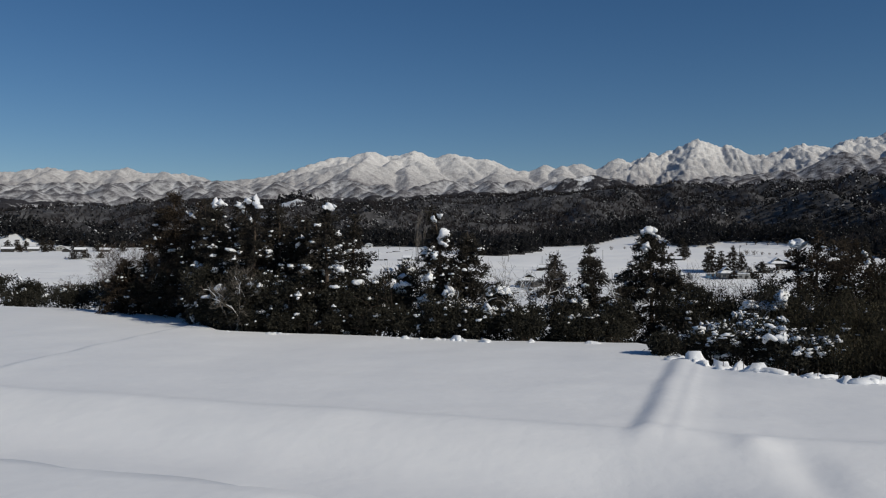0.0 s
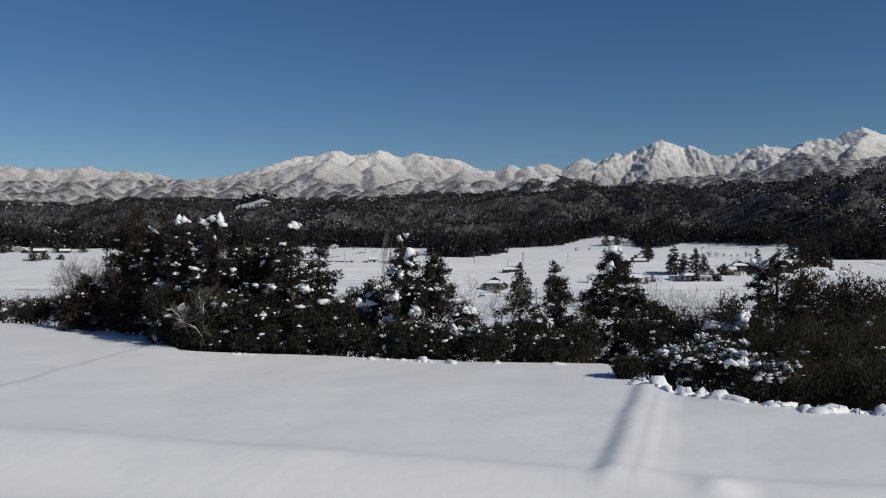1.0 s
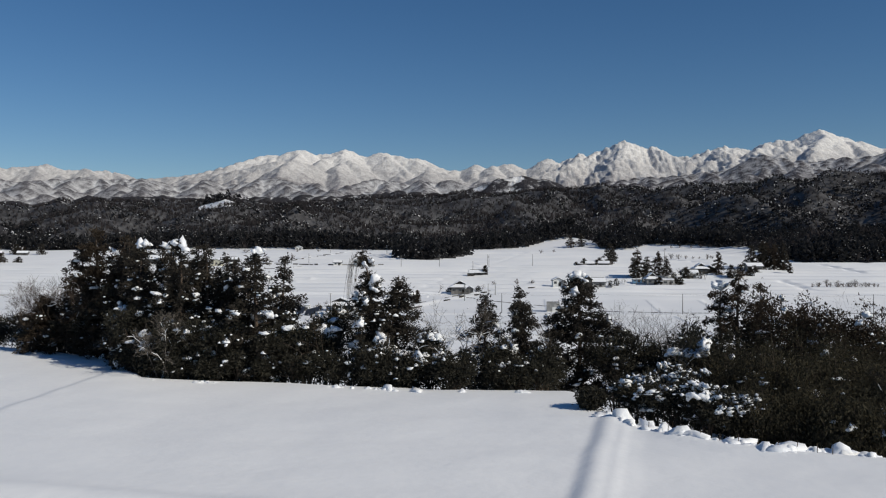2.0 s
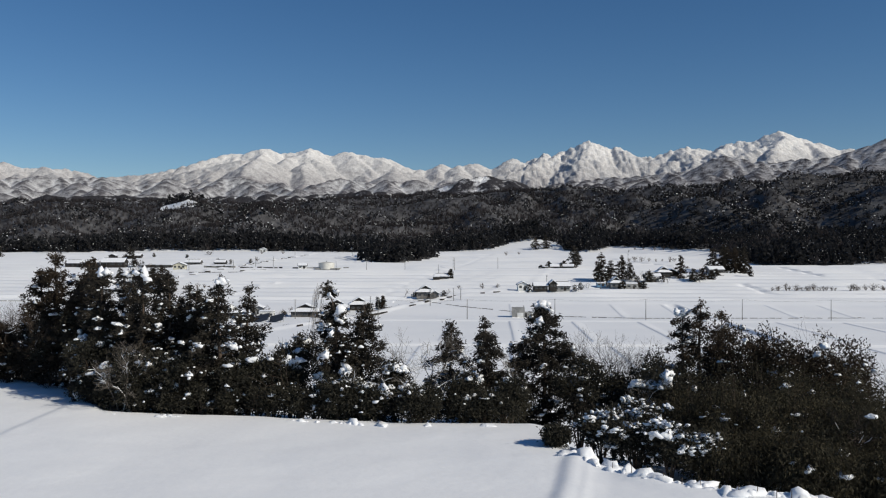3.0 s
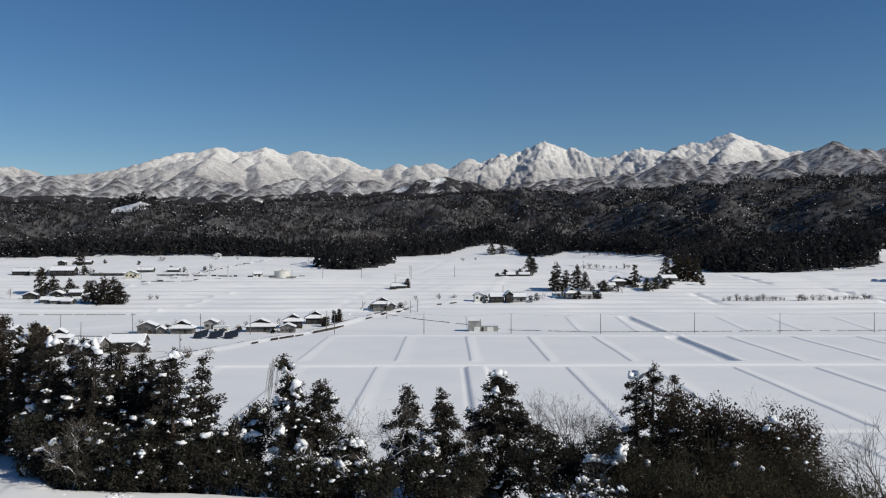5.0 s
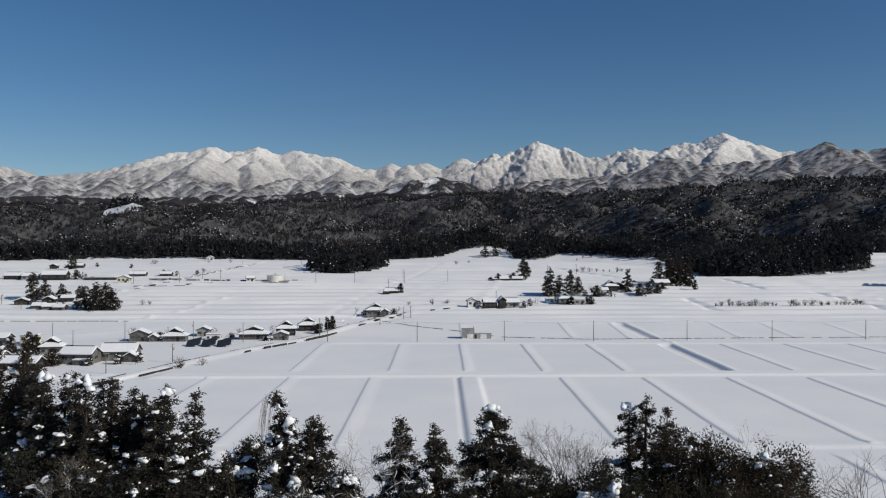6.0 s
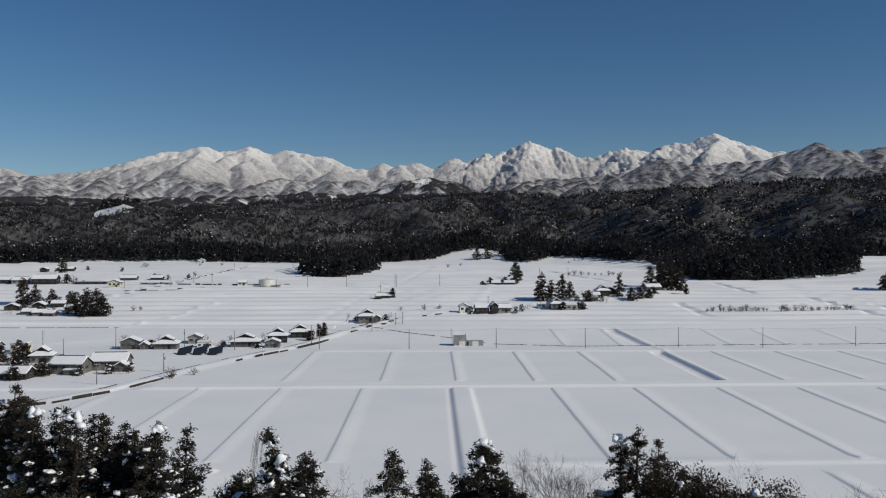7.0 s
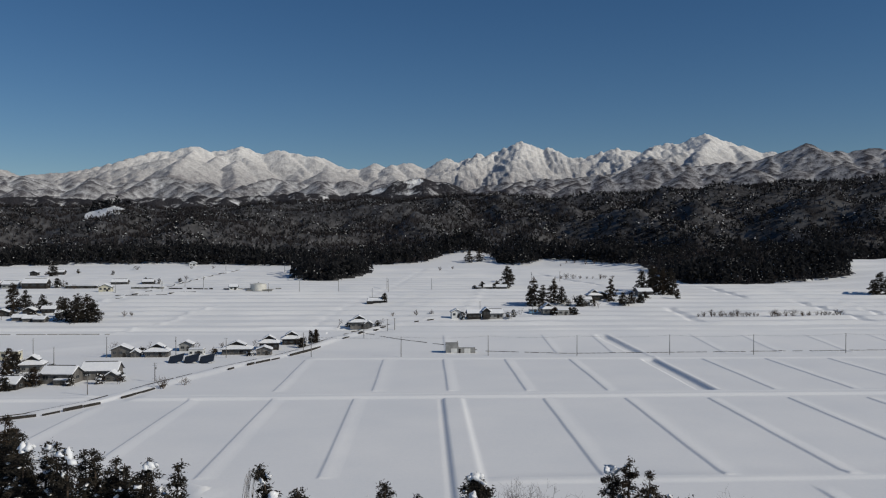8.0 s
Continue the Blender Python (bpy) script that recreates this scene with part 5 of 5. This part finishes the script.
# ---- poles and cables ----
def utility_pole(x, y, h, rz=0.0, arms=2, can=False):
    ob = thing("utility_pole", x, y, "slim grey concrete utility pole standing in snow", "utility pole", "utility poles of the valley", rz, z=ground_at(x, y))
    V, F = tube([(0, 0, -0.6), (0, 0, h * 0.5), (0, 0, h)], [0.19, 0.16, 0.12], 8)
    part_of("shaft", [tuple(p) for p in V], F, M_POLE, ob, smooth=True)
    for q in range(arms):
        part("crossarm", box(1.8, 0.1, 0.1, 0, -0.12, h - 0.35 - q * 0.8), M_METAL, ob)
        for sx in (-0.8, 0.0, 0.8):
            part("insulator", box(0.09, 0.09, 0.2, sx, -0.12, h - 0.25 - q * 0.8), M_WHITE, ob)
    if can:
        b = bmesh.new()
        bmesh.ops.create_cone(b, cap_ends=True, segments=12, radius1=0.3, radius2=0.3, depth=0.9, matrix=Matrix.Translation((0.45, 0, h - 2.2)))
        part("transformer", b, M_METAL, ob)
    return ob


LINE = [(-54, 409), (-11, 408), (31, 412), (74, 411), (120, 414), (161, 413), (209, 418), (254, 420)]
for k, (x, y) in enumerate(LINE):
    utility_pole(x, y, 9.8, 90 if k else 40, 2 if k == 6 else 1)
for k, (x, y, h) in enumerate([(-94, 407, 9.5), (-106, 338, 7.5), (-121, 309, 7.5), (-187, 412, 9), (-151, 409, 10), (-166, 386, 8), (-118, 408, 10), (-33, 468, 9), (-21, 489, 7), (-17, 492, 7), (-67, 669, 9), (-28, 668, 10),
                                (6, 676, 9), (-96, 659, 8), (-38, 626, 8), (-30, 690, 9), (94, 746, 9), (120, 752, 9), (-76, 880, 9), (-204, 883, 9), (-368, 850, 9), (-180, 700, 9), (-196, 704, 9), (-237, 660, 8), (-205, 672, 8),
                                (36, 548, 9), (70, 548, 9), (-140, 860, 9), (-120, 660, 7), (-60, 425, 10)]):
    utility_pole(x, y, h, 20 * k, 1 + k % 2, k % 5 == 1)


def cable(a, b, sag):
    pts = [(a[0] + (b[0] - a[0]) * t, a[1] + (b[1] - a[1]) * t, a[2] + (b[2] - a[2]) * t - sag * 4 * t * (1 - t)) for t in np.linspace(0, 1, 9)]
    V, F = tube(pts, [0.018] * 9, 4)
    ob = new("overhead_cable", mesh_of("overhead_cable", [tuple(p) for p in V], F, [M_WIRE]))
    return tagged(ob, "thin black cable slung between utility poles", "cable", "cables of the pole line")


for (xa, ya), (xb, yb) in zip(LINE, LINE[1:]):
    for side in (-0.8, 0.8):
        cable((xa, ya + side, ground_at(xa, ya) + 9.6), (xb, yb + side, ground_at(xb, yb) + 9.6), 0.8)


# ---- walls of the canal and of the field channel ----
def broken_wall(name, label, line, gap, height, thick, seed, material, lift=0.0, keep=0.7):
    """Lengths of low concrete wall that show between the drifts along a line."""
    rng = np.random.default_rng(seed)
    x0, y0 = line[0]
    ob = thing(name, x0, y0, label, "wall", z=0.0)
    for (ax, ay), (bx, by) in zip(line, line[1:]):
        length = math.hypot(bx - ax, by - ay)
        at = 0.0
        while at < length - 1:
            run = min(gap * (0.4 + 1.2 * rng.random()), length - at)
            if rng.random() < keep:
                t = (at + run / 2) / length
                x, y = ax + (bx - ax) * t, ay + (by - ay) * t
                hh = height * (0.6 + 0.6 * rng.random())
                pc = part("wall_segment", box(run, thick, hh + 0.5, 0, 0, -0.5), material, ob)
                pc.matrix_basis = pose(x - x0, y - y0, ground_at(x, y) + lift, 0, 0, math.degrees(math.atan2(by - ay, bx - ax)))
            at += run + gap * 0.25 * rng.random()
    return ob


LANE = [(-140, 262), (-124, 274), (-112, 295), (-103, 326), (-86, 374), (-68, 414), (-47, 469), (-38, 486), (-17, 512), (3, 533)]
# the canal wall's shade is put into its near-black colour
broken_wall("canal_wall", "concrete canal wall showing between drifts, coloured dark as if in shade", [(x + 3.4, y - 2.0) for x, y in LANE], 7, 1.0, 0.45, 1, M_DARK, keep=0.6)
broken_wall("lane_kerb", "concrete lane edge showing as a line in the snow", [(x - 3.4, y + 1.5) for x, y in LANE[:9]], 12, 0.3, 0.22, 2, M_DARK, 0.05, keep=0.85)
broken_wall("channel_wall", "low field channel wall half buried in snow", [(-36, 486), (-16, 466), (9, 448), (31, 429), (69, 419), (126, 422), (235, 429), (330, 434)], 2.6, 0.24, 0.25, 3, M_DARK, keep=0.88)
broken_wall("terrace_wall", "dark terrace wall below the upper farm", [(-160, 684), (-114, 684)], 6, 0.7, 0.4, 4, M_CONCRETE, keep=0.9)
broken_wall("roadside_wall", "low dark roadside wall showing through snow", [(-205, 690), (-152, 681)], 6, 1.0, 0.5, 5, M_DARK, keep=0.85)
broken_wall("field_wall", "thin dark field wall showing as a line in the snow", [(-330, 481), (-237, 481), (-176, 481)], 14, 0.12, 0.3, 7, M_CONCRETE, 0.35, keep=0.9)
broken_wall("road_edge", "dark road edge showing beside the snow bank", [(-231, 600), (-216, 666), (-209, 708), (-204, 791), (-191, 890)], 12, 0.35, 0.3, 8, M_DARK, 0.1, keep=0.85)
broken_wall("track_wall", "low dark wall along the farm track", [(-230, 640), (-176, 662)], 6, 0.5, 0.4, 6, M_DARK, keep=0.9)

# ---- trees and hedges in the valley: x, y, height, radius ----
GROVE = [(-620, 838, 8, 4.4), (-644, 866, 13, 5.0), (-592, 842, 7, 4.0), (-558, 858, 12, 5.0), (-532, 850, 9, 4.4), (-615, 872, 14, 5.4), (-660, 850, 10, 5.0), (-182, 345, 8, 3.0), (-190, 360, 9, 3.4), (-170, 350, 6, 2.6), (-184, 366, 7, 3.0), (-463, 700, 9, 5.0), (-455, 704, 8, 4.4), (-440, 706, 5, 3.6), (-630, 862, 11, 4.6), (-600, 864, 13, 5.0), (-572, 866, 10, 4.6), (-540, 862, 12, 5.0), (-530, 858, 9, 4.4), (-650, 858, 12, 5.0), (-508, 856, 12, 4.6), (76, 588, 20, 4.6), (82, 586, 15, 4.0), (73, 584, 13, 3.6), (91, 597, 17, 4.0), (96, 594, 12, 3.6), (68, 697, 18, 5.0), (134, 610, 16, 4.0), (107, 582, 8, 3.4), (138, 589, 9, 3.8), (145, 592, 8, 3.6), (164, 640, 19, 5.0), (172, 641, 21, 5.4),
         (180, 640, 19, 5.0), (186, 640, 17, 4.4), (162, 622, 5, 2.6), (186, 622, 7, 1.6), (-218, 524, 15, 5.0), (-212, 526, 17, 5.4), (-205, 524, 17, 5.4), (-200, 521, 13, 4.6), (-209, 519, 13, 5.0), (-272, 571, 19, 5.4), (-265, 573, 14, 4.4),
         (344, 636, 18, 5.2), (352, 637, 17, 5.0), (338, 634, 12, 3.6), (-250, 565, 11, 4.6), (-238, 565, 10, 4.0), (-350, 812, 13, 5.0), (-150, 346, 6, 2.6), (-149, 328, 7, 3.0), (-155, 318, 5, 3.0), (-60, 455, 6, 1.2), (-57, 452, 7, 1.2), (-63, 440, 5, 1.2),
         (-28, 601, 7, 2.2), (59, 690, 6, 3.0), (47, 688, 5, 3.0), (97, 548, 5, 2.6), (84, 545, 5, 2.4), (152, 594, 6, 2.6), (75, 745, 12, 4.0), (52, 985, 14, 5.0), (64, 990, 16, 5.0), (-300, 705, 8, 3.6), (-190, 395, 6, 3.0), (-176, 372, 7, 3.4), (-172, 358, 6, 3.0), (178, 660, 21, 4.6), (186, 658, 20, 4.4), (193, 662, 19, 4.4), (182, 668, 20, 4.6)]
for k, (x, y, h, r) in enumerate(GROVE):
    cedar(x, y, ground_at(x, y) + h, r * 1.2, 500 + k, 8, 1, int(150 + 46 * r * h / 4), k % 3 == 0, "dark evergreen tree in the snowy valley", "trees of the valley", name="evergreen_tree", leaf=0.58, power=0.55, branches=66)
rng_h = np.random.default_rng(77)
YARD = [(-150, 338), (-136, 329), (-124, 334), (-152, 331), (-163, 329), (-117, 340), (-176, 380), (-180, 398), (-198, 395), (-137, 419), (-104, 423), (-84, 414), (-62, 447), (-28, 500), (-44, 503), (25, 531), (52, 531), (56, 536), (75, 556), (86, 552), (95, 553),
        (100, 590), (116, 586), (119, 606), (134, 616), (150, 596), (48, 690), (56, 680), (66, 688), (40, 686), (-246, 540), (-236, 533), (-258, 545), (-262, 552), (-226, 530), (-248, 550), (-290, 703), (-325, 712), (-265, 735), (-240, 742), (-228, 735), (-300, 830), (-340, 845), (-212, 742)]
for k, (x, y) in enumerate(YARD):                                                 # small snowy evergreens between the houses
    cedar(x + rng_h.normal(0, 1), y + rng_h.normal(0, 1), ground_at(x, y) + 2.2 + 2.6 * rng_h.random(), 1.6 + 1.3 * rng_h.random(), 600 + k, 12, 2, 60, k % 2 == 0, "small snow-laden garden evergreen", "garden trees of the hamlets", name="garden_tree", leaf=0.6, power=0.5, branches=22)
SHRUBS = [(174 + 2.6 * q + rng_h.normal(0, 0.9), 538 + rng_h.normal(0, 1.2)) for q in range(16)] + [(220 + 2.7 * q + rng_h.normal(0, 0.9), 537 + rng_h.normal(0, 1.2)) for q in range(18)]
SHRUBS += [(118 + 6 * q, 775 + rng_h.normal(0, 3)) for q in range(10)] + [(150 + 9 * q, 935 + rng_h.normal(0, 8)) for q in range(7)] + [(-190, 545), (-186, 547), (-245, 905), (-225, 915), (-300, 900), (-120, 905), (30, 900), (16, 880), (-20, 540), (-5, 548), (5, 552), (-98, 322), (-92, 330), (-152, 425), (-104, 440), (-210, 760), (-245, 770), (-280, 690)]
for k, (x, y) in enumerate(SHRUBS):
    bare_tree(x, y, ground_at(x, y) + 2.4 + 2.8 * rng_h.random(), 1.6, 700 + k, 0.0, M_BARK, "low leafless shrub standing in snow", depth=3, name="bare_shrub", group="shrubs of the valley", stems=7, thick=2.0)

for k, (x, y, h) in enumerate([(-152, 420, 7), (-136, 424, 6), (-113, 428, 6), (-100, 414, 5), (-86, 432, 6), (-66, 445, 5), (-50, 497, 5), (-26, 505, 5), (-160, 340, 5), (-118, 332, 4), (-185, 388, 6), (-214, 408, 7),
                               (62, 549, 5), (104, 596, 6), (139, 602, 6), (118, 572, 4), (150, 628, 6), (-228, 552, 6), (-284, 552, 7), (-262, 534, 5), (-300, 716, 7), (-330, 690, 6), (-180, 352, 6)]):
    bare_tree(x, y, ground_at(x, y) + h, 1.1, 800 + k, 0.0, M_BARK, "leafless garden tree standing in snow", depth=4, group="bare trees of the hamlets", stems=2, thick=1.6)

# ---- the brow of the near terrace ----
rng_e = np.random.default_rng(88)
fence = thing("wire_fence", 9.5, 67.0, "row of low weathered fence posts along the terrace edge", "fence", z=0.0)
for q in range(11):
    px = 9.5 + 1.1 * q + 0.35 * rng_e.random()
    py = float(np.interp(px, EDGE_X, EDGE_Y)) - 0.5
    V, F = tube([(px - 9.5, py - 67.0, ground_at(px, py) - 0.3), (px - 9.5 + 0.03, py - 67.0, ground_at(px, py) + 0.45 + 0.25 * rng_e.random())], [0.03, 0.025], 6)
    part_of("post", [tuple(p) for p in V], F, M_BARK, fence)
for q in range(80):
    px = 6.4 + 17 * rng_e.random() ** 1.5 if q < 60 else -42 + 47 * rng_e.random()
    py = float(np.interp(px, EDGE_X, EDGE_Y)) - 0.8 + (2.6 + 5.0 * (6 < px < 10)) * rng_e.random() * (q < 60)
    heap = thing("snow_heap", px, py, "lumpy heap of fallen snow at the terrace edge", "snow heap", "snow heaps at the terrace edge", z=ground_at(px, py) - 0.22)
    big = (0.25 + 0.75 * rng_e.random() ** 1.8) * (1.0 if q < 60 else 0.6)
    V, F = lumps(np.concatenate([[[0, 0, 0.1]], rng_e.normal(0, 1, (4, 3)) * [0.8 * big, 0.5 * big, 0.05]]), big * np.r_[1.0, 0.35 + 0.4 * rng_e.random(4)], rng_e)
    part_of("snow", V, F, M_CLUMP, heap, smooth=True)
